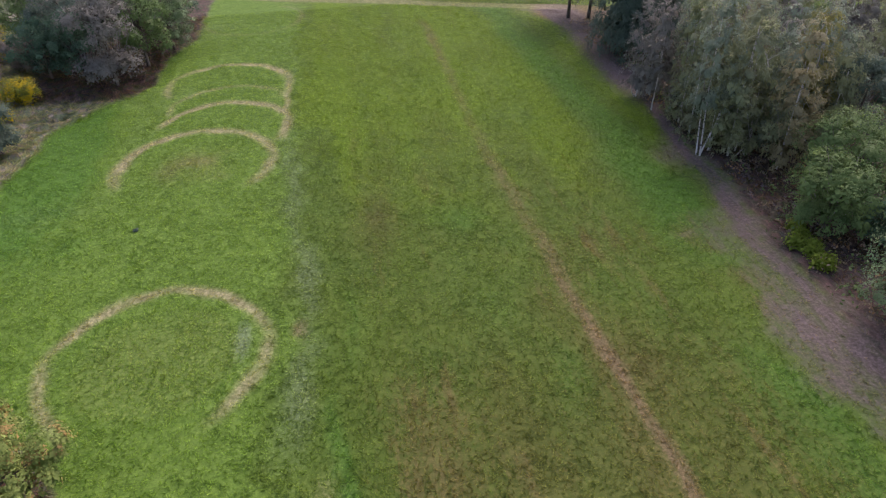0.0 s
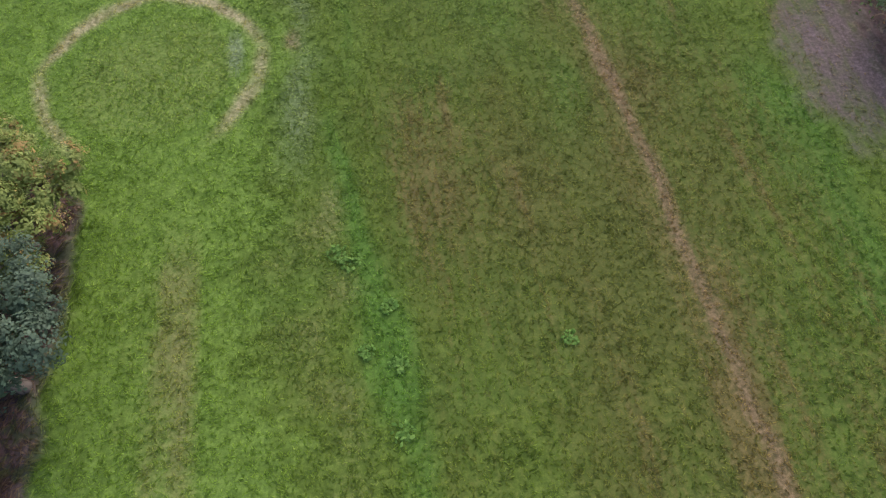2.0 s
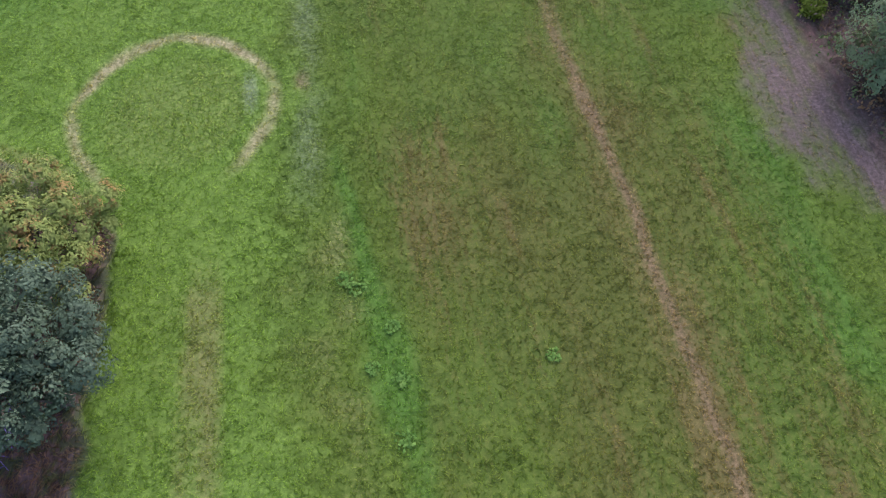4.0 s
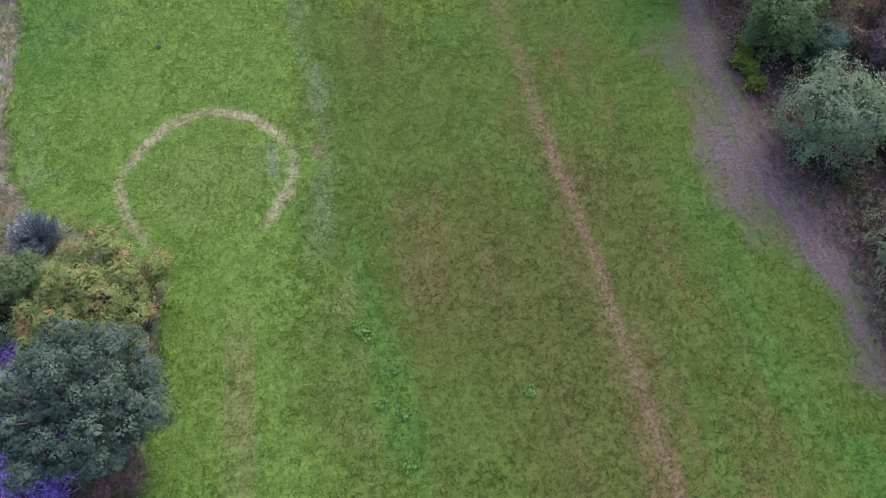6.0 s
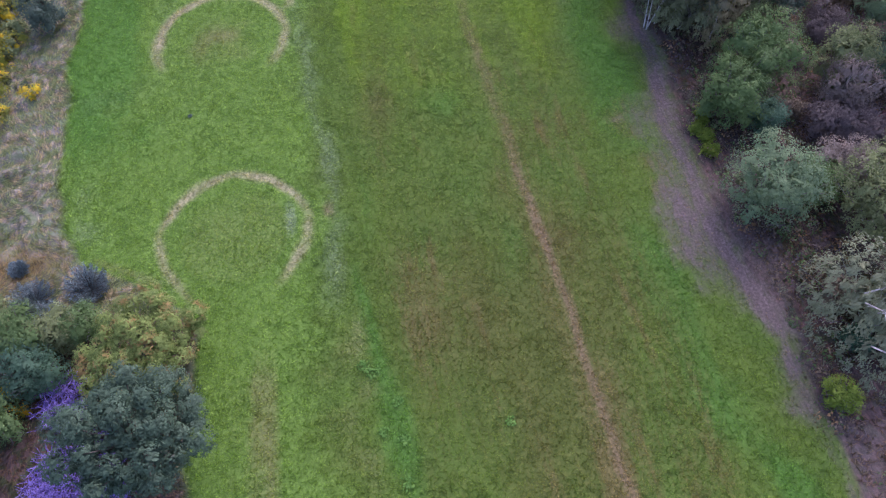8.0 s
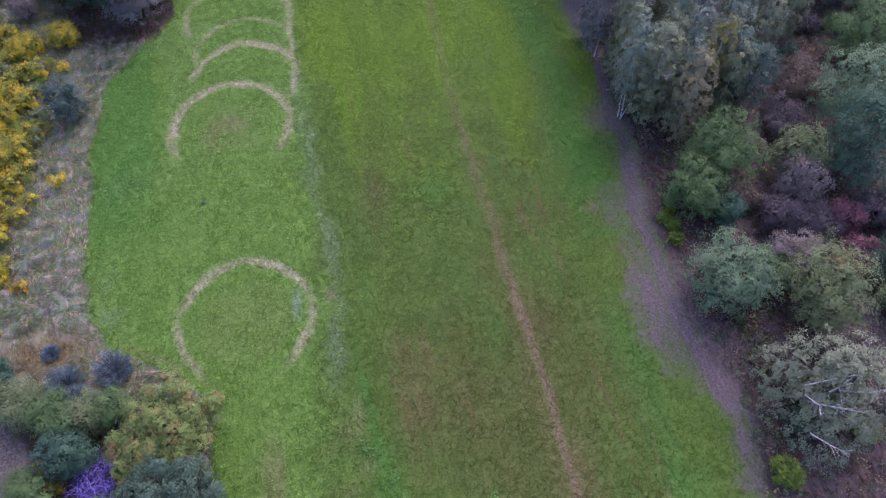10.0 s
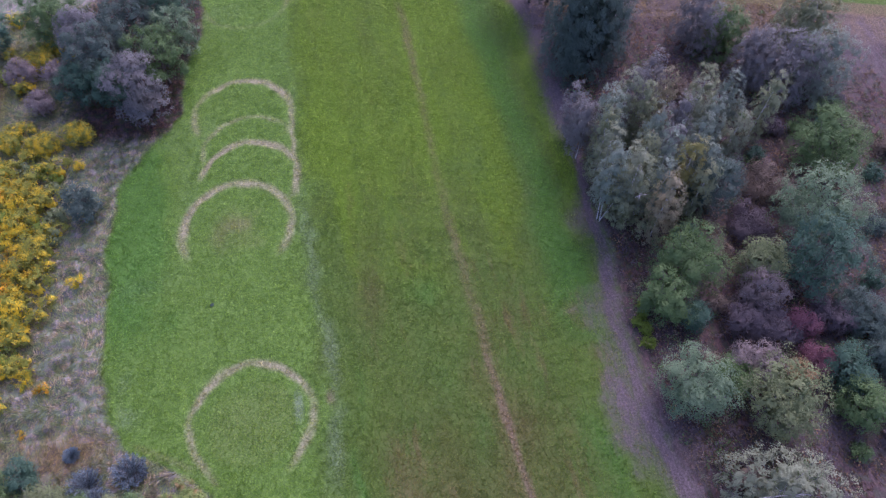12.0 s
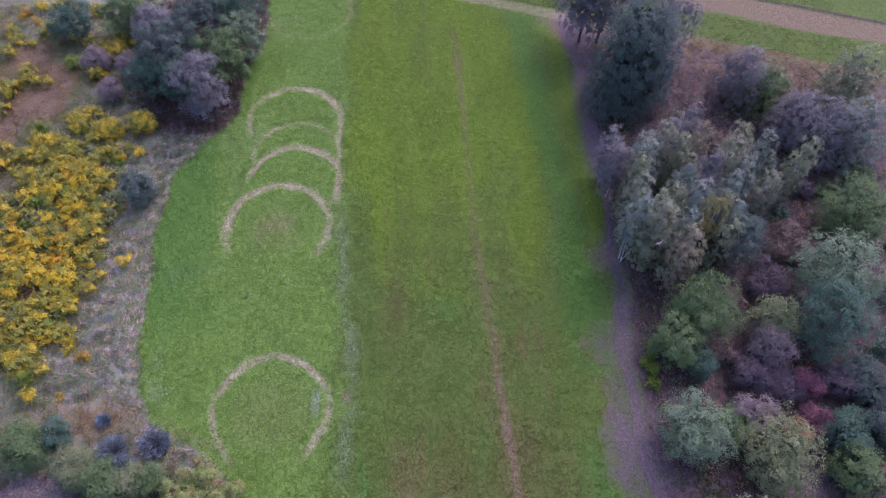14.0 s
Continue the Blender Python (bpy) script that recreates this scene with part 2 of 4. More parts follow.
def mesh_of(name, verts, faces, mat, flat=True, normals=None):
    """One mesh from an array of points and an array of faces with equally many corners."""
    me = bpy.data.meshes.new(name)
    verts, faces = np.asarray(verts, np.float32), np.asarray(faces, np.int32)
    count, corners = faces.shape
    me.vertices.add(len(verts)), me.loops.add(count * corners), me.polygons.add(count)
    me.vertices.foreach_set("co", verts.ravel())
    me.loops.foreach_set("vertex_index", faces.ravel())
    me.polygons.foreach_set("loop_start", np.arange(0, count * corners, corners, dtype=np.int32))
    me.polygons.foreach_set("use_smooth", np.full(count, not flat))
    me.update(calc_edges=True)
    if normals is not None:
        me.polygons.foreach_set("use_smooth", np.ones(count, bool))
        me.normals_split_custom_set_from_vertices(np.asarray(normals, np.float32))
    me.materials.append(mat)
    return me


def part(name, me, parent, label=""):
    ob = new(name, me)
    ob.parent = parent
    return tagged(ob, label)


def tube(points, radii, sides=6):
    """A tapered tube along points: its verts and its quads."""
    points = np.asarray(points, float)
    verts, ring = [], np.arange(sides)
    for k, p in enumerate(points):
        ahead = points[min(k + 1, len(points) - 1)] - points[max(k - 1, 0)]
        ahead = ahead / (np.linalg.norm(ahead) + 1e-9)
        side = np.cross(ahead, (0.31, 0.2, 0.93) if abs(ahead[2]) < 0.9 else (1.0, 0.1, 0))
        side /= np.linalg.norm(side)
        up = np.cross(ahead, side)
        a = ring * 2 * np.pi / sides
        verts.append(p + radii[k] * (np.cos(a)[:, None] * side + np.sin(a)[:, None] * up))
    quads = [(k * sides + i, k * sides + (i + 1) % sides, (k + 1) * sides + (i + 1) % sides, (k + 1) * sides + i) for k in range(len(points) - 1) for i in range(sides)]
    return np.concatenate(verts), np.array(quads)


def joined(pieces):
    verts, faces, n = [], [], 0
    for v, f in pieces:
        verts.append(v), faces.append(f + n)
        n += len(v)
    return np.concatenate(verts), np.concatenate(faces)


def leaves(rng, at, facing, size, slim=0.6, hang=None):
    """Small folded diamond leaves at points, turned about their facing, or hanging along a way."""
    n = len(at)
    facing = facing / (np.linalg.norm(facing, axis=1, keepdims=True) + 1e-9)
    along = np.cross(facing, rng.normal(size=(n, 3))) if hang is None else hang - facing * (hang * facing).sum(1, keepdims=True)
    along /= np.linalg.norm(along, axis=1, keepdims=True) + 1e-9
    across = np.cross(facing, along)
    s = (size * rng.uniform(0.6, 1.3, n))[:, None]
    v = np.stack([at - along * s * 0.5, at + across * s * slim * 0.5 + facing * s * 0.12, at + along * s * 0.5, at - across * s * slim * 0.5 + facing * s * 0.12], 1)
    return v[:, ::-1].reshape(-1, 3), np.arange(n * 4).reshape(n, 4)


def on_clumps(rng, clumps, count, inside=0.25):
    """Points on and in ellipsoid clumps (x, y, z, rx, rz), with their outward ways; few of them where another clump hides them."""
    c = np.array(clumps)
    weight = c[:, 3] * c[:, 3]
    many = count * 3
    pick = rng.choice(len(c), many, p=weight / weight.sum())
    way = rng.normal(size=(many, 3))
    way /= np.linalg.norm(way, axis=1, keepdims=True)
    way[:, 2] = np.where(way[:, 2] < -0.35, -way[:, 2], way[:, 2])
    deep = rng.random(many) < inside
    depth = np.where(deep, rng.uniform(0.3, 0.75, many), rng.uniform(0.88, 1.06, many))
    lumpy = 1 + 0.13 * np.sin(way[:, 0] * 7 + pick) * np.sin(way[:, 1] * 6 + 2 * pick)
    at = c[pick, :3] + way * np.stack([c[pick, 3], c[pick, 3], c[pick, 4]], 1) * (depth * lumpy)[:, None]
    buried = np.zeros(many, bool)
    for k, (px, py, pz, rx, rz) in enumerate(c):
        near = ((at[:, 0] - px) / rx) ** 2 + ((at[:, 1] - py) / rx) ** 2 + ((at[:, 2] - pz) / rz) ** 2 < 0.62
        buried |= near & (pick != k)
    keep = np.flatnonzero(deep | ~buried)[:count]
    return at[keep], way[keep], deep[keep]


# ---- ground cover ----
LEFT_EDGE = ((-70, -2.6), (-14, -2.4), (-8.7, -1.9), (-4.2, -1.7), (-2.4, -3.0), (-1.3, -4.7), (0.2, -7.0), (1.8, -8.0), (5.5, -8.6), (9.5, -8.8), (14, -8.9), (18.4, -8.6), (20.8, -7.3), (24.3, -4.8), (29.3, -4.4), (33.4, -3.6), (60, -3.0))
RIGHT_EDGE = ((-70, 22.4), (-14, 22.2), (-11.5, 22.2), (-8.7, 21.6), (-5.7, 19.9), (-3.4, 19.0), (1.2, 19.4), (5.9, 20.2), (10.3, 20.9), (16, 21.6), (20.8, 22.0), (25.6, 21.7), (30.2, 20.8), (33.5, 19.7), (60, 18))
PATH_EDGE = ((-70, 23.8), (-13, 23.0), (-6, 23.0), (-3.7, 22.4), (1.1, 22.1), (6.2, 22.4), (9, 22.8), (17, 23.4), (24.3, 23.4), (32.3, 22.6), (60, 22))
TRACK = ((-70, 15.0), (-13.8, 14.25), (-9.7, 14.02), (-6, 13.95), (-3.5, 13.75), (0.7, 13.4), (10, 12.95), (12.8, 12.68), (24, 12.65), (31, 12.55), (36, 12.2), (60, 11))
STRIP = ((-70, 3.6), (-3.3, 4.0), (1.2, 4.5), (8.9, 3.9), (13.4, 3.5), (33, 3.2), (60, 3.0))
# centre x, y, radius, half width, strength, and the open stretch of the ring in degrees
RINGS = ((-0.15, 0.5, 3.38, 0.24, 1.0, 232, 300), (-0.85, 13.5, 3.58, 0.30, 1.0, 213, 316), (0.0, 17.3, 3.4, 0.25, 0.95, 172, 320), (0.0, 19.75, 3.3, 0.22, 0.62, 190, 330), (-0.3, 23.3, 3.55, 0.26, 0.85, 205, 318), (0.0, 36.5, 3.75, 0.24, 0.6, 60, 150))


def line(table, y):
    ys, xs = zip(*table)
    return np.interp(y, ys, xs)


def cover(x, y):
    """What covers the ground at each spot: twelve shares."""
    w1, w2, w3 = wavy(x, y, 0.9), wavy(x, y, 3.1), wavy(x, y, 9.0)
    jag = (w1 - 0.5) * 0.5 + (w2 - 0.5) * 0.8
    far = y + 0.35 * (x - 34) + (w2 - 0.5) * 0.4
    left = smooth(-0.5, 0.7, line(LEFT_EDGE, y) - x + jag * 0.7)
    right = smooth(-1.9, 1.5, x - line(RIGHT_EDGE, y) + jag * 1.9)
    out = smooth(-1.0, 0.1, x - line(PATH_EDGE, y) + jag)
    beyond = smooth(-0.15, 0.25, far - 29.7)
    grass_far = smooth(0, 0.4, far - 31.0)
    inside = (1 - left) * (1 - beyond)
    dry = np.zeros_like(x)
    for cx, cy, radius, half, much, a0, a1 in RINGS:
        d = np.hypot(x - cx, y - cy) + (w1 - 0.5) * 0.3 + (w2 - 0.5) * 0.24
        a = np.degrees(np.arctan2(y - cy, x - cx)) % 360
        gap = smooth(-14, 12, a - a0) * smooth(-14, 12, a1 - a)
        band = np.exp(-(((d - radius) / (half * 1.22)) ** 2)) * (1 - gap)
        dry = np.maximum(dry, band * much * (0.30 + 0.34 * w2 + 0.42 * w1) * (1 + 0.22 * np.sin(np.radians(a))))
    # the rings' shared right flank, and the tail of the nearest one
    flank = np.exp(-(((x - 3.2 + (w1 - 0.5) * 0.3) / 0.22) ** 2)) * smooth(14.8, 16, y) * smooth(24, 23, y) * 0.75
    tail = np.exp(-(((x + 2.7 - (-1.7 - y) * 0.75 + (w1 - 0.5) * 0.3) / 0.25) ** 2)) * smooth(-3.0, -2.4, y) * smooth(-1.3, -1.8, y) * 0.6
    track = np.exp(-(((x - line(TRACK, y) + (w1 - 0.5) * 0.22) / (0.34 + 0.24 * smooth(-3, 6, y))) ** 2))
    track *= (0.66 + 0.3 * w2) * (1 - 0.34 * smooth(-0.5, 5, y)) * smooth(36.5, 32, y)
    dry = np.maximum.reduce([dry, flank, tail, track * 0.12 * smooth(4, 0, y)]) * inside
    bare = np.exp(-(((x - 5.0 + (w1 - 0.5) * 0.5) / 0.5) ** 2) - ((y + 5.2) / 1.9) ** 2) * 0.34 * (0.4 + w1)
    lane = smooth(34.5, 35.2, far) * smooth(38.0, 37.6, far) * 0.62
    dry = np.maximum.reduce([dry, bare, smooth(3.2, 2.2, np.hypot(x + 12.6, y + 5.3)) * 0.35, lane * 0.5, beyond * (1 - grass_far) * 0.55 * smooth(27, 22, x)])
    patchy = np.exp(-(((x - 20.2) / 1.3) ** 2) - ((y + 1.5) / 5.0) ** 2) * 0.55 * (0.4 + w2)
    spine = np.exp(-(((x - line(PATH_EDGE, y) + 0.9 + (w2 - 0.5) * 0.7) / 0.85) ** 2)) * (0.6 + 0.45 * wavy(x * 3, y * 0.6, 1.5))
    path_ = np.maximum.reduce([spine * right, right * (0.38 + 0.35 * w2) * (0.7 + 0.5 * wavy(x * 2.5, y * 0.5, 1.6)), patchy]) * inside * (1 - 0.15 * out)
    path_ = np.maximum(path_, np.exp(-(((x - 22.9) / 1.7) ** 2)) * smooth(12, 18, y) * (1 - grass_far) * (0.7 + 0.4 * w2))
    path_ = np.maximum(path_, smooth(3.2, 2.2, np.hypot(x + 12.6, y + 5.3)) * 0.95)
    heath = smooth(-12.0, -14.5, x + jag) * smooth(-3, -1, y) * (0.6 + 0.8 * w3)
    rough = left * (1 - beyond) * (1 - 0.5 * heath * (0.4 + w2))
    wood = np.maximum(out * (1 - beyond), left * (1 - beyond) * smooth(-1.5, -4.0, y) * 0.9) * (0.75 + 0.4 * w3)
    wood = np.maximum(wood, left * (1 - beyond) * np.maximum(smooth(19, 23, y + x * 0.15) * smooth(-15, -10, x), heath * 0.25))
    wood = np.maximum(wood, np.exp(-(((far - 38.0) / 0.2) ** 2)))
    olive = smooth(2.2, 7.0, x + jag * 2) * (0.02 + 0.2 * w3 + 0.24 * wavy(x * 1.7, y * 0.5, 1.8)) + np.exp(-(((x - 9.0) / 3.2) ** 2) - ((y + 6.5) / 4.5) ** 2) * 0.22
    olive += np.exp(-(((x - 7.2) / 1.1) ** 2) - ((y - 7.3) / 2.2) ** 2) * 0.45 + 0.25 * np.exp(-(((x - 13.6) / 1.6) ** 2)) * smooth(6, 0, y)
    olive += 0.27 * smooth(6, 11, x) * smooth(19, 16, x) * smooth(9, 0, y) * (0.3 + w2)
    olive *= 1 - 0.65 * smooth(18.2, 20.5, x)
    pale = np.exp(-(((x - line(STRIP, y) + (w1 - 0.5) * 0.7) / 0.75) ** 2)) * (0.30 + 0.22 * w2) * smooth(-9, -1, y) * (1 - 0.35 * smooth(12, 18, y))
    pale += 0.3 * smooth(0.58, 0.9, w2) * smooth(3.0, -1, x) + 0.2 * smooth(0.55, 0.85, w1) * smooth(-2, -5, x) * smooth(9, 3, y) + 0.75 * np.exp(-(((x - 2.45) / 0.35) ** 2) - ((y - 0.9) / 1.2) ** 2)
    pale += 0.35 * np.exp(-((np.hypot(x - 18.4, y - 12.8) / 0.7) ** 2))
    red = np.exp(-(((x - 4.25 + (w1 - 0.5) * 0.4) / 0.5) ** 2) - ((y - 0.9) / 1.5) ** 2) * (0.25 + 0.4 * w1)
    red += bare * 0.8 + 0.5 * np.exp(-(((x - 9.3) / 1.1) ** 2) - ((y + 5.2) / 2.4) ** 2) * smooth(0.35, 0.75, w1) + 0.3 * np.exp(-((np.hypot(x - 7.2, y - 7.4) / 1.0) ** 2))
    red = np.maximum(red, track * inside * 0.85)
    red += smooth(25, 28.2, far) * (1 - grass_far) * smooth(19.5, 22, x) * 0.9
    red += left * np.exp(-(((x + 10.0) / 3.8) ** 2) - ((y - 0.3) / 2.0) ** 2) * (0.34 + 0.45 * w2) + out * (1 - beyond) * smooth(0.6, 0.85, w2) * 0.4
    red += np.exp(-((np.hypot(x + 16.0, y - 8.7) / 1.0) ** 2)) * 0.7
    red += lane * 1.7
    red += heath * (0.2 + 0.45 * smooth(0.45, 0.8, w2))
    straw = smooth(0.35, 0.9, wavy(x * 5, y * 0.3, 2.6)) * np.exp(-(((x - 0.9) / 1.8) ** 2)) * smooth(-3, -7.5, y) * 0.42
    for lane_x in (-0.15, 0.55, 1.15):
        straw += 0.24 * np.exp(-(((x - lane_x - 0.02 * (y + 9) + (w1 - 0.5) * 0.3) / 0.3) ** 2)) * smooth(-3.5, -7, y) * (0.4 + 0.8 * w1)
    straw += 0.5 * np.exp(-(((x - 4.6 + (w2 - 0.5) * 1.2) / 1.6) ** 2)) * smooth(-1, -6, y) * (0.25 + 0.7 * w1)
    straw += 0.34 * smooth(3.4, 2.2, np.hypot(x + 0.15, y - 0.5)) * (0.4 + w2)
    straw += 0.62 * np.exp(-((np.hypot(x + 0.85, y - 13.3) / 2.6) ** 2)) * (0.5 + 0.6 * w1) + 0.18 * smooth(0.55, 0.9, wavy(x * 1.6, y * 0.5, 2.0)) * smooth(5, 9, x)
    straw += 0.5 * np.exp(-(((y + 0.9 + 0.55 * (x + 4.5)) / 0.45) ** 2)) * smooth(-7.5, -6, x) * smooth(-2.6, -3.6, x)
    hide = 1 - beyond * 0.3
    a = np.stack([dry, path_, rough, wood], -1)
    b = np.stack([olive * inside + grass_far * 0.5 + heath * 0.6, pale * inside, red, straw * inside + grass_far * 0.35 + heath * 0.45 * w1], -1)
    # bands of differing turf, drawn out along the field, some light and shade among them
    u = x + 0.045 * y + (w2 - 0.5) * 0.7
    s1 = wavy(u * 2.2, y * 0.24, 1.7)
    bell = lambda at, width: np.exp(-(((u - at) / width) ** 2))
    fresh = smooth(5.8, 1.6, x + jag * 2.2) * (0.75 + 0.5 * w3) * (1 - 0.35 * smooth(-3, -8, y))
    s2, s3 = wavy(u * 4.2, y * 0.5, 1.7), wavy(u * 1.1, y * 0.35, 2.0)
    lush_shade = smooth(-3.0, -6.5, x + jag * 3) * smooth(2, 9, y) * 0.7 + bell(18.2, 1.7) * smooth(16, 4, y) * (0.1 + 0.7 * w2)
    lush_shade *= 1 - 0.8 * bell(18.2, 2.2) * smooth(-5.5, -2, y) * smooth(9, 4, y)
    # the band at 19.6 paints the birches' shade on the turf as dark emerald
    lush_shade += bell(19.6, 1.6) * smooth(-2, 6, y) * 0.7 + bell(10.8, 1.4) * smooth(-4, -1, y) * smooth(10, 5, y) * (0.1 + 0.7 * w2) + bell(6.0, 0.8) * smooth(6, 2, y) * (0.1 + 0.5 * s1)
    lush_shade += 0.5 * smooth(0.55, 0.85, s3) * smooth(4, 6, x) * smooth(12, 4, y)
    # yellow-green turf; its rise with y also paints in the glow of backlit far grass
    lime = smooth(0, 20, y + jag * 4) * (0.5 + 0.3 * s1) * smooth(2, 6, x) * (1 - 0.7 * bell(19.8, 1.8)) + 0.5 * smooth(0.5, 0.8, s1) * bell(15.4, 1.6)
    lime += 0.4 * bell(6.9, 1.0) * smooth(-2, 4, y) * s1 + 0.3 * smooth(0.5, 0.85, s3) * smooth(-4, 3, y)
    brown = bell(15.8, 1.7) * (0.05 + 0.4 * s3 + 0.25 * s2) * smooth(14, 2, y) + bell(13.2, 1.0) * 0.36 * (0.4 + s1) * smooth(14, 4, y)
    brown += bell(7.4, 1.4) * (0.05 + 0.5 * s3) * smooth(24, 8, y) * smooth(-1, 3, y) + np.exp(-(((x - 8.7) / 2.4) ** 2) - ((y + 6.0) / 4.4) ** 2) * (0.05 + 0.3 * w2 + 0.25 * s2)
    brown += 0.25 * smooth(0.55, 0.9, s2) * smooth(4.5, 8.5, x + jag * 3) * smooth(20, 17, x) + 0.3 * smooth(0.5, 0.9, w2 * 0.6 + s1 * 0.4) * smooth(4.5, 8.5, x + jag * 3) * smooth(20, 17, x) * smooth(16, 4, y) + 0.45 * bell(19.6, 1.3) * smooth(8, 4, y) * smooth(-6, -3, y) * (0.3 + w1)
    c = np.stack([fresh, lush_shade, lime, brown], -1) * (inside * (1 - out))[..., None]
    return np.clip(a, 0, 1), np.clip(b, 0, 1) * hide[..., None], np.clip(c, 0, 1)


def covered(me, x, y):
    for name, values in zip(("cover_a", "cover_b", "cover_c"), cover(x, y)):
        layer = me.attributes.new(name, "FLOAT_COLOR", "POINT")
        layer.data.foreach_set("color", values.astype(np.float32).ravel())


def relief(x, y):
    """The ground's small unevenness."""
    a = cover(x, y)[0]
    wild = np.clip(a[..., 2] + a[..., 3], 0, 1)
    combed = wavy(x * 0.75 + 0.4 * y, y * 1.5 - 0.4 * x, 0.75) - 0.5
    z = combed * 0.4 * a[..., 2] * (1 - a[..., 3]) + (wavy(x, y, 0.55) - 0.5) * (0.02 + 0.10 * wild) + (wavy(x, y, 2.3) - 0.5) * (0.03 + 0.15 * wild)
    return z - 0.03 * a[..., 0]


def build_ground():
    def steps(lo, hi, fine, reach):
        mid = np.arange(lo, hi + fine, fine)
        grow, d, g = [], fine, 0.0
        while g < reach:
            d *= 1.35
            g += d
            grow.append(g)
        grow = np.array(grow)
        return np.concatenate([lo - grow[::-1], mid, hi + grow])

    xs, ys = steps(-22, 50, 0.19, 2500), steps(-20, 42, 0.19, 2500)
    x, y = np.meshgrid(xs, ys)
    verts = np.stack([x, y, relief(x, y)], -1).reshape(-1, 3)
    i = np.arange(len(ys) - 1)[:, None] * len(xs) + np.arange(len(xs) - 1)[None]
    quads = np.stack([i, i + 1, i + 1 + len(xs), i + len(xs)], -1).reshape(-1, 4)
    me = mesh_of("ground", verts, quads, GROUND, flat=False)
    covered(me, x.ravel(), y.ravel())
    return tagged(new("ground", me), "mown green meadow with dry tan rings, a worn trail and rough margins", "ground", kind="structure")


build_ground()


def blades(name, label, rng, x, y, length, width, lean_x, lean_y, per=3, lift=0.24, spread=0.03, fan=0.0):
    """Grass as many thin blades that lean over, each three corners; a fan of them makes a tuft."""
    n = len(x) * per
    dx, dy = rng.normal(0, spread, n), rng.normal(0, spread, n)
    x, y = np.repeat(x, per) + dx, np.repeat(y, per) + dy
    length = np.repeat(length, per) * rng.uniform(0.6, 1.25, n)
    lx = np.repeat(lean_x, per) + rng.normal(0, 0.6, n) + fan * dx / spread
    ly = np.repeat(lean_y, per) + rng.normal(0, 0.6, n) + fan * dy / spread
    a = np.arctan2(ly, lx) + np.pi / 2 + rng.normal(0, 0.5, n)
    half = width * rng.uniform(0.6, 1.2, n) / 2
    foot = np.stack([x, y, relief(x, y) + rng.uniform(0.004, 0.035, n)], -1)
    side = np.stack([np.cos(a) * half, np.sin(a) * half, np.zeros(n)], -1)
    way = np.stack([lx, ly, np.ones(n) * lift], -1)
    way /= np.linalg.norm(way, axis=1, keepdims=True)
    v = np.stack([foot - side, foot + side, foot + way * length[:, None]], 1)
    flip = np.cross(v[:, 1] - v[:, 0], v[:, 2] - v[:, 0])[:, 2] < 0
    v[flip, :2] = v[flip, 1::-1]
    soft = np.stack([lx * 0.15, ly * 0.15, np.ones(n)], -1) + rng.normal(0, 0.5, (n, 3)) * [1, 1, 0]
    soft /= np.linalg.norm(soft, axis=1, keepdims=True)
    me = mesh_of(name, v.reshape(-1, 3), np.arange(n * 3).reshape(n, 3), BLADE, normals=np.repeat(soft, 3, 0))
    covered(me, np.repeat(x, 3), np.repeat(y, 3))
    return tagged(new(name, me), label, "grass", kind="stuff")


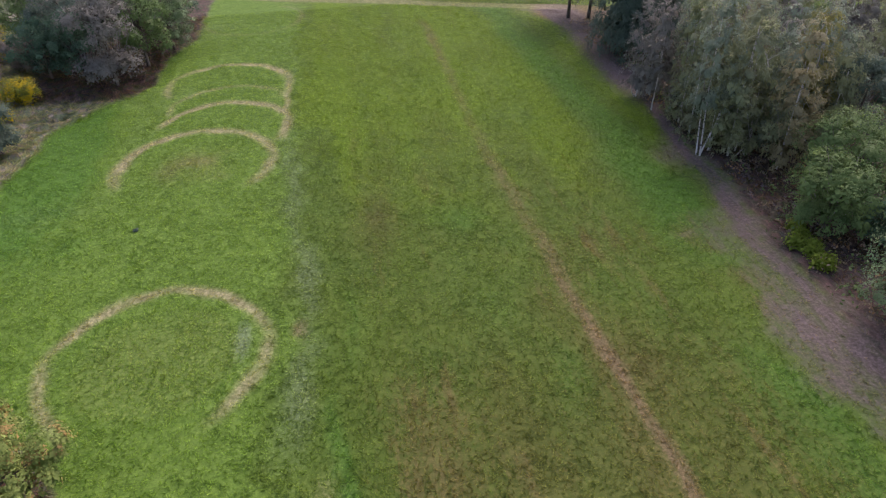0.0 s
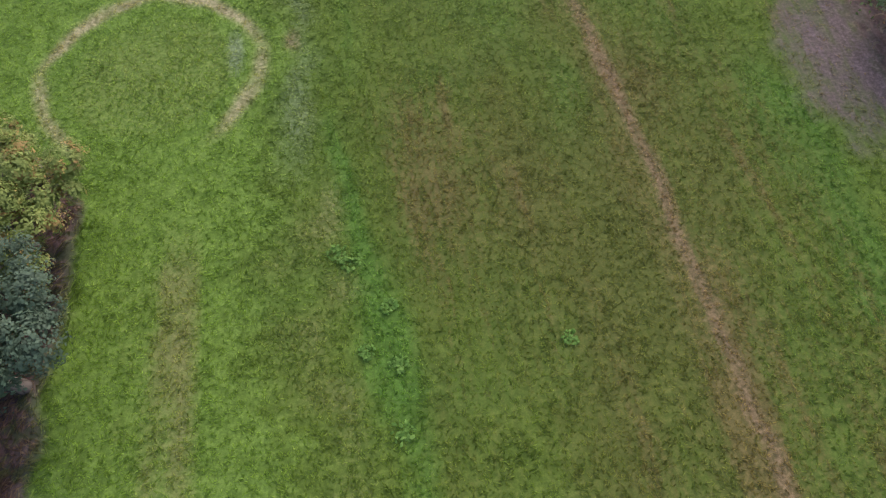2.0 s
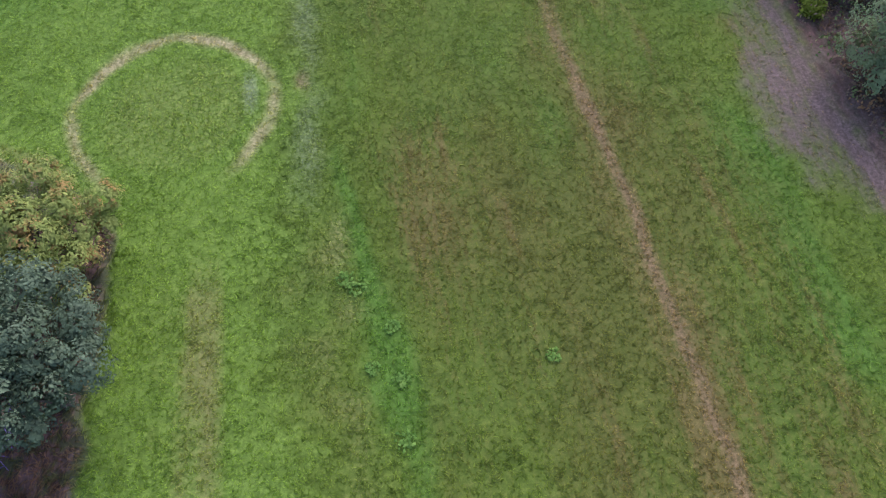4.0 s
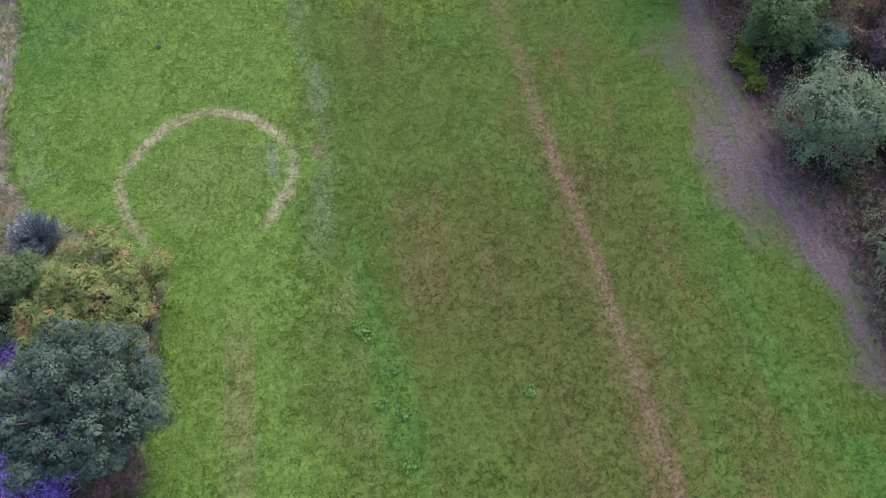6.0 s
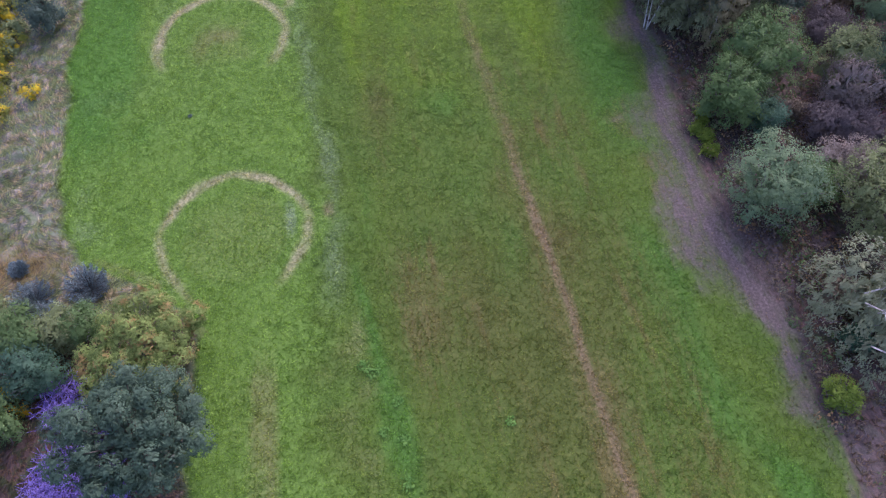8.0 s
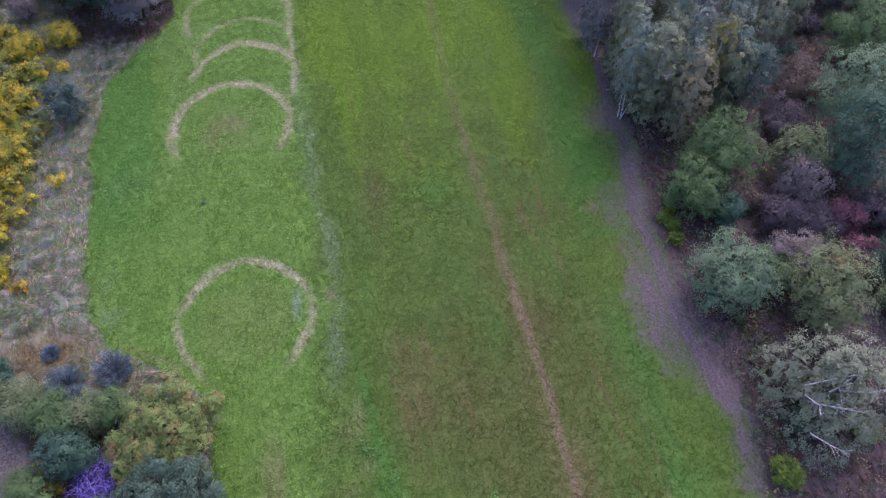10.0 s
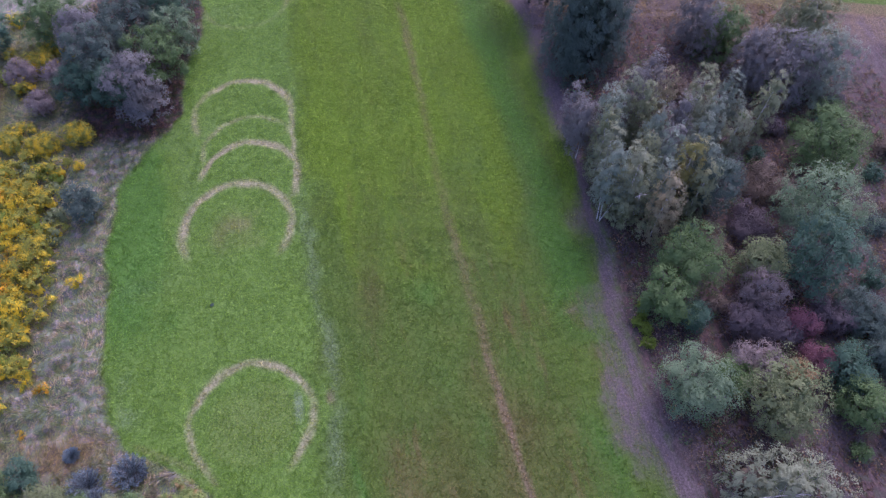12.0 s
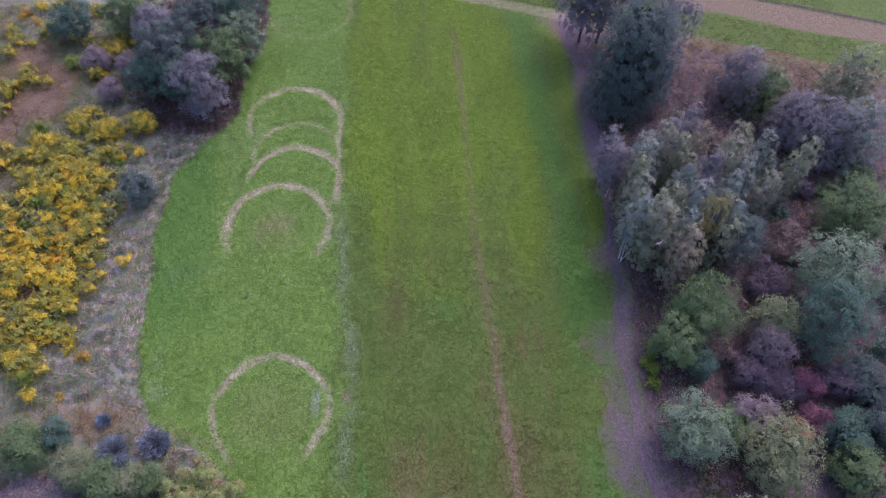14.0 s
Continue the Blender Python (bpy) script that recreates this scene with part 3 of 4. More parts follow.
def build_grass():
    rng = np.random.default_rng(11)
    # mown turf
    x, y = rng.uniform(-9.5, 22.5, 84000), rng.uniform(-16, 38, 84000)
    a, b, _ = cover(x, y)
    keep = rng.random(len(x)) < 1 - 0.65 * a[:, 0] - 1.1 * a[:, 1] - a[:, 2] - a[:, 3] - 0.5 * b[:, 2]
    x, y = x[keep], y[keep]
    tall = 0.07 + 0.09 * wavy(x, y, 0.45) * wavy(x, y, 2.7)
    turn = wavy(x, y, 1.3) * 12
    blades("meadow_grass", "short mown green meadow grass", rng, x, y, tall, 0.030, np.cos(turn) * 1.1, np.sin(turn) * 1.1)
    # fuller tufts that the mower left standing
    x, y = rng.uniform(-9.5, 22.5, 84000), rng.uniform(-16, 38, 84000)
    a, b, _ = cover(x, y)
    keep = (rng.random(len(x)) < 1 - 1.1 * a[:, 0] - 1.4 * a[:, 1] - a[:, 2] - a[:, 3] - 0.7 * b[:, 2]) & (rng.random(len(x)) < 0.35 + wavy(x, y, 0.8))
    x, y = x[keep], y[keep]
    turn = wavy(x, y, 1.9) * 12
    blades("grass_tuft", "tufts of fresh green grass in the mown meadow", rng, x, y, 0.06 + 0.07 * wavy(x, y, 0.6), 0.034, np.cos(turn) * 0.5, np.sin(turn) * 0.5, 4, 0.42, 0.03, 0.9)
    # the strips of grass beyond the meadow
    x, y = rng.uniform(-12, 46, 26000), rng.uniform(24, 46, 26000)
    far = y + 0.35 * (x - 34)
    keep = (far > 31.2) & ((far < 34.6) | (far > 38.2))
    x, y = x[keep], y[keep]
    blades("far_grass", "dull olive grass beyond the meadow's end", rng, x, y, 0.14 + 0.12 * wavy(x, y, 1.2), 0.06, np.full(len(x), 0.8), wavy(x, y, 2.0) * 2 - 1)
    # long matted grass of the margin
    x, y = rng.uniform(-30, -1, 50000), rng.uniform(-16, 38, 50000)
    a, b, _ = cover(x, y)
    keep = rng.random(len(x)) < 1.7 * a[:, 2] * (1 - 0.5 * a[:, 3]) * (1 - a[:, 1])
    x, y = x[keep], y[keep]
    turn = wavy(x, y, 3.4) * 11
    blades("margin_grass", "long matted dry grass, grey green and pinkish straw", rng, x, y, 0.16 + 0.24 * wavy(x, y, 0.9), 0.045, np.cos(turn) * 1.3, np.sin(turn) * 1.3, 5, 0.5, 0.09, 0.35)
    # woodland floor
    x, y = rng.uniform(22.6, 46, 42000), rng.uniform(-16, 31, 42000)
    a, b, _ = cover(x, y)
    keep = rng.random(len(x)) < (a[:, 3] + b[:, 2]) * (1 - 0.9 * a[:, 1])
    x, y = x[keep], y[keep]
    turn = wavy(x, y, 1.7) * 14
    blades("woodland_undergrowth", "dead bracken and dry heath under the trees", rng, x, y, 0.14 + 0.22 * wavy(x, y, 0.8), 0.045, np.cos(turn) * 0.8, np.sin(turn) * 0.8)


build_grass()


def build_undergrowth():
    """Low bramble, bracken and seedlings that cover the ground between the trees."""
    rng = np.random.default_rng(31)
    for leaf, many, label in (("brown", 620, "low withered bracken between the trees"), ("green", 560, "low green bramble between the trees"), ("rust", 150, "rust-coloured bracken between the trees"), ("plum", 300, "low dusky heather between the trees")):
        x, y = rng.uniform(22.2, 44, many * 4), rng.uniform(-15, 27, many * 4)
        a = cover(x, y)[0]
        keep = (rng.random(len(x)) < a[:, 3] * 1.1) & (wavy(x + 7 * len(leaf), y, 3.0) > 0.38)
        x, y = x[keep][:many], y[keep][:many]
        per = 34
        r = np.repeat(rng.uniform(0.25, 0.75, len(x)), per)
        way = rng.normal(size=(len(r), 3))
        way[:, 2] = np.abs(way[:, 2])
        way /= np.linalg.norm(way, axis=1, keepdims=True)
        at = np.stack([np.repeat(x, per), np.repeat(y, per), np.zeros(len(r))], 1) + way * r[:, None] * [1, 1, 0.9]
        v, f = leaves(rng, at, way + rng.normal(0, 0.3, way.shape), np.full(len(at), 0.13), 0.6)
        tagged(new("undergrowth", mesh_of("undergrowth", v, f, LEAF[leaf], normals=np.repeat(way, 4, 0))), label, "undergrowth", kind="stuff")


build_undergrowth()


# ---- trees and shrubs ----
def limbs_to(rng, root, fork, clumps, thick, sides=5):
    """Limbs that bend from the trunk's fork out into each clump."""
    out = []
    for c in clumps:
        end = np.array(c[:3])
        start = root + (fork - root) * rng.uniform(0.6, 1.0)
        knee = (start + end) / 2 + rng.normal(0, 0.12, 3) + np.array([0, 0, 0.15 * (end[2] - start[2])])
        out.append(tube([start, knee, end], [thick, thick * 0.6, thick * 0.2], sides))
    return out


def plant(name, label, category, group, x, y, seed, clumps, count, leaf, size, bark, stems, thick, slim=0.6, inside=0.25, droop=0.0, twigs=0, twig_mat=None, spray=0.13, weeping=False):
    """A woody plant: an empty at its foot with stems, limbs and a crown of many small leaves."""
    rng = np.random.default_rng(seed)
    root = new(name)
    root.matrix_basis = pose(x, y, 0)
    tagged(root, label, category, group)
    low = min(c[2] for c in clumps)
    for k in range(stems):
        lean = rng.normal(0, 0.25 if stems == 1 else 0.55, 2)
        foot = np.array([rng.normal(0, 0.12), rng.normal(0, 0.12), -0.15]) if stems > 1 else np.array([0, 0, -0.15])
        c = clumps[(k * 3) % len(clumps)]
        top = np.array([lean[0] * 0.5 + c[0] * 0.4, lean[1] * 0.5 + c[1] * 0.4, max(low, c[2])])
        mid = (foot + top) / 2 + np.array([rng.normal(0, 0.08), rng.normal(0, 0.08), 0])
        high = max(c[2] for c in clumps)
        share = [c for i, c in enumerate(clumps) if i % stems == k and (not weeping or c[2] > 0.5 * high)] or clumps[:1]
        stem = tube([foot, foot * 0.8 + mid * 0.2 + [0, 0, 0.1], mid, top], [thick * 1.25, thick, thick * 0.75, thick * 0.35], 5)
        v, f = joined([stem, *limbs_to(rng, foot, top, share, thick * 0.35, 5)])
        part("trunk", mesh_of("trunk", v, f, bark, flat=False), root, "")
    crisp = leaf.startswith("oak")
    if count:
        per = 20
        at, way, deep = on_clumps(rng, clumps, count // per, inside)
        at[:, 2] -= droop * rng.random(len(at)) ** 2
        at, way = np.repeat(at, per, 0), np.repeat(way, per, 0)
        off = rng.normal(0, 1, at.shape) * spray
        off -= way * (off * way).sum(1, keepdims=True) * 0.35
        at = at + off
        at[:, 2] = np.maximum(at[:, 2], 0.05)
        face = way + off / spray * 0.35 + rng.normal(0, 0.32, at.shape) + [0, 0, 0.35]
        hang = way * 0.55 + rng.normal(0, 0.28, at.shape) + [0, 0, -0.75] if weeping else None
        v, f = leaves(rng, at, face, np.repeat(np.where(deep, 2.1, 1.0), per) * size, slim, hang)
        soft = way * (0.6 if crisp else 1.0) + face * (0.7 if crisp else 0.15) + rng.normal(0, 0.12, at.shape) + [0, 0, 0.2]
        soft /= np.linalg.norm(soft, axis=1, keepdims=True)
        tagged(part("crown", mesh_of("crown", v, f, LEAF[leaf], normals=np.repeat(soft, 4, 0)), root, ""), kind="stuff")
    if twigs:
        at, way, _ = on_clumps(rng, clumps, twigs, 0.0)
        pieces = []
        for p, w in zip(at, way):
            start = p * 0.55 + np.array([0, 0, 0.1])
            pieces.append(tube([start, (start + p) / 2 + rng.normal(0, 0.05, 3), p + w * 0.12], [0.016, 0.012, 0.005], 3))
        v, f = joined(pieces)
        tagged(part("twigwork", mesh_of("twigwork", v, f, twig_mat or TWIG), root, ""), kind="stuff")
    return root


def dome(rng, radius, height, n, low=0.35):
    """Clumps that make up a rounded, uneven crown."""
    out = []
    for k in range(n):
        a = k * 2.4 + rng.uniform(-0.4, 0.4)
        r = radius * 0.70 * math.sqrt((k + 0.4) / n)
        up = 1 - 0.62 * (r / radius) ** 2
        size = radius * rng.uniform(0.40, 0.54) * (1.6 / math.sqrt(n) + 0.45)
        z = height * (low + (0.86 - low) * up) - size * 0.3
        out.append((r * math.cos(a), r * math.sin(a), z + rng.uniform(-0.08, 0.08) * height, size, size * rng.uniform(0.75, 1.05)))
        if up > 0.6 or k % 2:
            out.append((r * math.cos(a) * 0.85, r * math.sin(a) * 0.85, height * low * 0.8, size * 1.05, size * 0.9))
    return out


def knobbly(rng, radius, height, n, sweep=1.25):
    """Clumps of an oak: small tufts all over a broad rounded crown, with hollows between them."""
    out = [(0, 0, height * 0.52, radius * 0.66, height * 0.34)]
    for k in range(n):
        up = 1 - sweep * (k + 0.5) / n
        a, flat = k * 2.39996 + rng.uniform(-0.2, 0.2), math.sqrt(max(0, 1 - up * up))
        reach, size = rng.uniform(0.55, 1.08), radius * rng.uniform(0.13, 0.30)
        out.append((radius * reach * flat * math.cos(a), radius * reach * flat * math.sin(a), height * (0.52 + 0.42 * reach * up), size, size * 0.85))
    return out


def plume(rng, radius, height, n, storeys=(0.0, 0.24, 0.46, 0.68)):
    """Clumps of a birch: upright plumes that stand at different heights."""
    out = []
    for k in range(n):
        a = k * 2.4 + rng.uniform(-0.5, 0.5)
        r = radius * 0.72 * math.sqrt(k / n)
        top = height * (1 - 0.33 * (r / radius) ** 1.5) * rng.uniform(0.9, 1.0)
        size = radius * rng.uniform(0.44, 0.60)
        for h in storeys:
            out.append((r * math.cos(a) * (1 - 0.1 * h), r * math.sin(a) * (1 - 0.1 * h), top * (1 - h) - size * 0.9, size * (1 + 0.45 * h), size * 1.2))
    return out


def spires(rng, radius, height, sides, floor):
    """Clumps of a slim birch: one rounded, upright plume with lower ones against its sides."""
    def column(cx, cy, r, top, floor):
        z, k, out = top - r * 1.5, 0, []
        while z > floor:
            wide = r * (0.82, 1.0, 1.0, 0.92, 0.84)[min(k, 4)]
            out.append((cx, cy, z, wide, r * 1.55))
            z, k = z - r * 1.3, k + 1
        out.append((cx, cy, floor + r * 0.75, r * 0.84, r * 1.1))
        return out

    out = column(0, 0, radius, height, height * floor)
    for k in range(sides):
        a = k * 6.283 / sides + rng.uniform(-0.5, 0.5)
        r, off = radius * rng.uniform(0.56, 0.74), radius * (0.8 + 0.12 * sides)
        out += column(off * math.cos(a), off * math.sin(a), r, height * rng.uniform(0.5, 0.74), height * (floor + 0.03))
    return out


def birch(x, y, radius, height, leaf, seed, label, count=6300, group="birches at the meadow's edge", plumes=3, stems=1, twigs=10, storeys=(0.0, 0.24, 0.46, 0.68)):
    rng = np.random.default_rng(seed)
    return plant("birch_tree", label, "tree", group, x, y, seed, plume(rng, radius, height, plumes, storeys), int(count * radius ** 1.3), leaf, 0.14, BIRCH_BARK, stems, 0.04, 0.3, 0.12, 0.5, twigs, TWIG, 0.11, True)


def slim_birch(x, y, radius, height, leaf, seed, label, stems=1, sides=1, floor=0.12):
    rng = np.random.default_rng(seed)
    return plant("birch_tree", label, "tree", "birches at the meadow's edge", x, y, seed, spires(rng, radius, height, sides, floor), int((4600 + 700 * sides) * radius ** 1.2), leaf, 0.125, BIRCH_BARK, stems, 0.04, 0.32, 0.2, 0.2, 4, TWIG, 0.09, True)


def shrub(x, y, radius, height, leaf, seed, label, name="shrub", count=5200, size=0.088, n=12, group="shrubs along the wood's edge", twigs=0, twig_mat=None):
    rng = np.random.default_rng(seed)
    return plant(name, label, "shrub", group, x, y, seed, dome(rng, radius, height, n), int(count * radius ** 1.6 / 1.6) + 600, leaf, size, BARK, 3, 0.05, 0.55, 0.2, 0.0, twigs, twig_mat, 0.12)


# birches on the right of the meadow: a stand of slim trees
STAND = (
    (22.8, 11.9), (27.9, 9.2), (22.2, 9.9), (26.6, 17.6), (25.0, 7.9), (22.9, 13.3), (22.2, 15.0), (23.6, 14.6), (24.0, 11.3), (24.9, 11.5), (25.9, 13.0),
    (27.1, 12.3), (28.5, 11.9), (27.2, 10.4), (28.7, 10.7), (25.4, 9.7), (25.3, 16.2), (26.2, 15.5), (24.2, 16.1), (27.8, 18.3), (28.1, 16.6), (30.6, 16.4),
    (29.5, 14.9), (30.7, 14.3), (32.0, 13.3), (34.2, 14.4), (33.0, 16.6), (28.0, 14.1), (22.2, 16.8), (22.8, 10.0), (23.4, 9.3), (26.3, 11.2),
)
KINDS = ("birch_pale", "birch", "birch_blue", "bare", "birch_olive", "birch", "birch_pale", "birch_blue")
TINTS = {"birch": "grey-green", "birch_pale": "pale olive", "birch_blue": "bluish green", "birch_lime": "yellowish green", "birch_olive": "olive", "bare": "thinning mauve-grey", "green": "fresh green"}
rng = np.random.default_rng(21)
for k, (x, y) in enumerate(STAND):
    leaf = {13: "birch_lime", 12: "birch_blue", 14: "birch_blue", 6: "bare", 28: "bare"}.get(k, KINDS[k % 8])
    high = 6.6 if x < 30 else 5.6
    slim_birch(x, y, rng.uniform(0.76, 1.0), high * rng.uniform(0.78, 1.14), leaf, 100 + k, TINTS[leaf] + " slim birch tree with drooping twigs and a white stem", 3 if k == 2 else 2 if k in (28, 29) else 1, floor=0.26 if k in (2, 6) else 0.0)
FAR_BIRCHES = (
    (28.6, 27.4, 2.1, 9.2, "bare"), (33.9, 24.0, 1.8, 5.0, "bare"),
    (35.7, 23.4, 1.6, 4.2, "green"), (42.0, 23.0, 2.1, 5.5, "birch"), (38.0, 18.6, 2.4, 5.4, "bare"), (40.6, 18.0, 2.0, 5.4, "birch_blue"), (36.4, 20.0, 1.5, 4.4, "bare"),
)
for k, (x, y, radius, height, leaf) in enumerate(FAR_BIRCHES):
    birch(x, y, radius, height, leaf, 140 + k, TINTS[leaf] + " birch tree in the wood behind the meadow", 4600, plumes=8, stems=2)
FRONT_BIRCH = slim_birch(24.1, 9.4, 1.0, 6.4, "birch", 170, "full grey-green birch tree with white stems at its foot", 3, 6, 0.15)
PALE_BIRCH = birch(25.5, -8.6, 2.5, 5.2, "birch_pale", 171, "pale grey birch tree with bare white branches showing", 4200, plumes=9, stems=2, twigs=40)



def bare_branch(tree, start, end, thick, seed):
    """A leafless pale branch with side twigs, that shows through a crown; places from the tree's foot."""
    rng = np.random.default_rng(seed)
    a, b = np.array(start, float), np.array(end, float)
    long = np.linalg.norm(b - a)
    knee = a + (b - a) * 0.55 + rng.normal(0, 0.08, 3) * long
    pieces = [tube([a, knee, b], [thick, thick * 0.7, thick * 0.2], 5)]
    for k in range(7):
        t = rng.uniform(0.25, 0.9)
        p = a + (knee - a) * t / 0.55 if t < 0.55 else knee + (b - knee) * (t - 0.55) / 0.45
        d = (b - a) / long + rng.normal(0, 0.6, 3)
        d *= long * rng.uniform(0.18, 0.4) / np.linalg.norm(d)
        pieces.append(tube([p, p + d * 0.5 + [0, 0, 0.03], p + d], [thick * 0.45, thick * 0.3, thick * 0.1], 4))
    v, f = joined(pieces)
    part("bare_branch", mesh_of("bare_branch", v, f, PALE_TWIG), tree, "pale leafless branch")


for k, (start, end) in enumerate((((-1.6, 0.2, 3.2), (-0.2, -0.2, 5.0)), ((-1.5, -0.6, 3.2), (-0.3, -1.6, 4.4)), ((-0.4, -0.3, 3.4), (0.7, -0.9, 5.0)), ((-1.9, -1.6, 2.6), (-1.3, -2.8, 3.6)), ((-1.8, -0.2, 3.3), (-2.1, -1.3, 4.2)))):
    bare_branch(PALE_BIRCH, start, end, 0.034, 800 + k)
bare_branch(FRONT_BIRCH, (-0.5, -1.0, 4.6), (-1.5, -1.9, 5.6), 0.024, 810)

rng = np.random.default_rng(175)
plant("birch_tree", "tall dense dark bluish-green birch tree at the far corner", "tree", "", 25.2, 24.2, 175, plume(rng, 2.7, 9.8, 13), 30000, "dark", 0.2, BIRCH_BARK, 2, 0.12, 0.3, 0.15, 0.9, 20, TWIG, 0.15, True)

# broad-leaved shrubs and small trees of the wood's edge
SHRUBS = (
    (26.0, 5.0, 2.3, 3.6, "green"), (23.9, 3.0, 1.8, 3.0, "green"), (25.4, 1.9, 1.0, 1.9, "teal"), (23.6, -2.5, 2.1, 3.6, "grey"),
    (27.6, -3.9, 2.3, 3.9, "sage"), (30.1, 4.0, 1.6, 3.2, "sage"), (35.0, 0.2, 1.8, 1.6, "dark"), (35.6, -2.4, 1.9, 1.6, "dark"), (34.3, 6.5, 2.7, 5.2, "grey"), (32.7, 3.3, 2.35, 5.8, "teal"), (37.9, 11.5, 2.7, 3.8, "green"),
    (32.3, -2.8, 1.5, 2.3, "teal"), (32.1, -4.7, 1.6, 2.4, "green"), (29.3, 9.6, 1.7, 4.4, "dark"), (26.2, -2.0, 1.2, 1.8, "green"),
)
WORDS = {"sage": "bushy pale yellow-green shrub", "green": "leafy mid-green shrub", "teal": "dense bluish-green shrub", "grey": "silvery grey-green willow shrub", "dark": "dark shaded evergreen shrub", "pink": "withered pinkish-grey shrub", "red": "crimson autumn shrub",
         "rust": "orange-brown autumn shrub", "brown": "brown half-bare shrub", "plum": "dusky plum-coloured thicket", "lime": "bright yellow-green weed bush", "broom": "yellow-olive broom shrub"}
for k, (x, y, radius, height, leaf) in enumerate(SHRUBS):
    shrub(x, y, radius, height, leaf, 200 + k, WORDS[leaf] + " among the wood's scrub", twigs=20)
ODD_SHRUBS = (
    (29.6, 2.5, 1.4, 2.7, "pink"), (31.1, 0.2, 1.0, 1.8, "red"), (28.5, 0.9, 1.5, 1.7, "plum"), (29.8, 0.4, 1.4, 1.5, "plum"), (27.6, -1.6, 1.4, 2.2, "pink"),
    (29.8, -2.6, 0.9, 1.6, "rust"), (31.1, -1.9, 1.0, 1.7, "red"), (33.2, 0.6, 1.3, 1.4, "plum"), (23.1, -11.3, 0.65, 0.9, "lime"), (31.2, 7.4, 1.6, 1.2, "plum"), (33.5, 10.0, 1.8, 1.2, "brown"),
)
for k, (x, y, radius, height, leaf) in enumerate(ODD_SHRUBS):
    shrub(x, y, radius, height, leaf, 230 + k, WORDS[leaf] + " in the woodland margin", twigs=40, n=7, twig_mat=PALE_TWIG if leaf == "pink" else TWIG)

rng = np.random.default_rng(280)
taken = [(x, y, r) for x, y, r, *_ in SHRUBS + ODD_SHRUBS] + [(x, y, 0.9) for x, y in STAND]
made = 0
while made < 46:
    x, y, r = rng.uniform(24.6, 43), rng.uniform(-11, 20), rng.uniform(0.5, 1.15)
    if all(math.hypot(x - p, y - q) > 0.8 * (r + o) for p, q, o in taken):
        leaf = ("brown", "green", "dark", "plum", "green", "teal", "brown", "sage")[made % 8]
        shrub(x, y, r, r * rng.uniform(0.8, 1.3), leaf, 600 + made, "low " + WORDS[leaf] + " on the woodland floor", n=6, group="low scrub on the woodland floor", count=2300, twigs=8)
        taken.append((x, y, r))
        made += 1

rng = np.random.default_rng(260)
for k in range(7):
    shrub(22.3 + rng.uniform(0, 0.8), 3.3 - 0.42 * k + rng.uniform(-0.2, 0.2), rng.uniform(0.12, 0.3), rng.uniform(0.25, 0.55), "lime", 261 + k, "low fresh yellow-green weed bush at the scrub's foot", n=4, group="weed bushes at the scrub's foot", count=900)

# the oaks at the near corner of the meadow
rng = np.random.default_rng(5)
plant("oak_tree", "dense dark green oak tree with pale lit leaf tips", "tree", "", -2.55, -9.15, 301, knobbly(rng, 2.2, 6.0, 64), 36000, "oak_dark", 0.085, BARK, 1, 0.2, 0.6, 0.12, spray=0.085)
plant("oak_tree", "low broad oak tree turning olive and orange", "tree", "", -3.1, -5.3, 302, knobbly(rng, 2.3, 3.3, 54), 30000, "oak_autumn", 0.08, BARK, 2, 0.12, 0.6, 0.12, spray=0.085)

# thicket beside the oaks
THICKET = (
    (-8.6, -3.4, 1.3, 1.9, "green"), (-10.2, -2.5, 1.3, 1.9, "sage"), (-7.2, -3.4, 1.0, 1.7, "sage"), (-8.0, -5.2, 1.3, 1.8, "teal"), (-13.4, -1.3, 1.5, 2.3, "green"),
    (-11.9, -0.6, 0.9, 1.6, "teal"), (-9.4, -6.8, 1.3, 1.5, "green"), (-6.0, -3.4, 0.9, 1.7, "green"),
)
for k, (x, y, radius, height, leaf) in enumerate(THICKET):
    shrub(x, y, radius, height, leaf, 320 + k, WORDS[leaf] + " in the thicket beside the oaks", group="thicket beside the oaks", n=7, twigs=15)


def spiky(x, y, radius, height, seed, label):
    """A small blue-grey bush of stiff shoots that fan out from one foot."""
    rng = np.random.default_rng(seed)
    root = new("juniper_bush")
    root.matrix_basis = pose(x, y, 0)
    tagged(root, label, "bush", "blue-grey bushes by the meadow's corner")
    pieces, at, way = [], [], []
    for k in range(170):
        a, tilt = rng.uniform(0, 2 * math.pi), math.acos(rng.uniform(0.05, 1.0))
        d = np.array([math.cos(a) * math.sin(tilt), math.sin(a) * math.sin(tilt), math.cos(tilt)])
        reach = radius * math.sin(tilt) + height * math.cos(tilt)
        reach *= rng.uniform(0.72, 0.95)
        pieces.append(tube([d * 0.03, d * reach * 0.5 + [0, 0, 0.04], d * reach], [0.022, 0.015, 0.004], 3))
        t = rng.uniform(0.2, 1.0, 55)
        at.append(d * reach * t[:, None] + rng.normal(0, 0.035, (55, 3)))
        way.append(np.cross(np.tile(d, (55, 1)), rng.normal(size=(55, 3))))
    v, f = joined(pieces)
    part("shoot_mass", mesh_of("shoot_mass", v, f, BARK), root)["kind"] = "stuff"
    v, f = leaves(rng, np.concatenate(at), np.concatenate(way), np.full(170 * 55, 0.085), 0.4)
    part("crown", mesh_of("crown", v, f, LEAF["spruce"]), root)
    return root


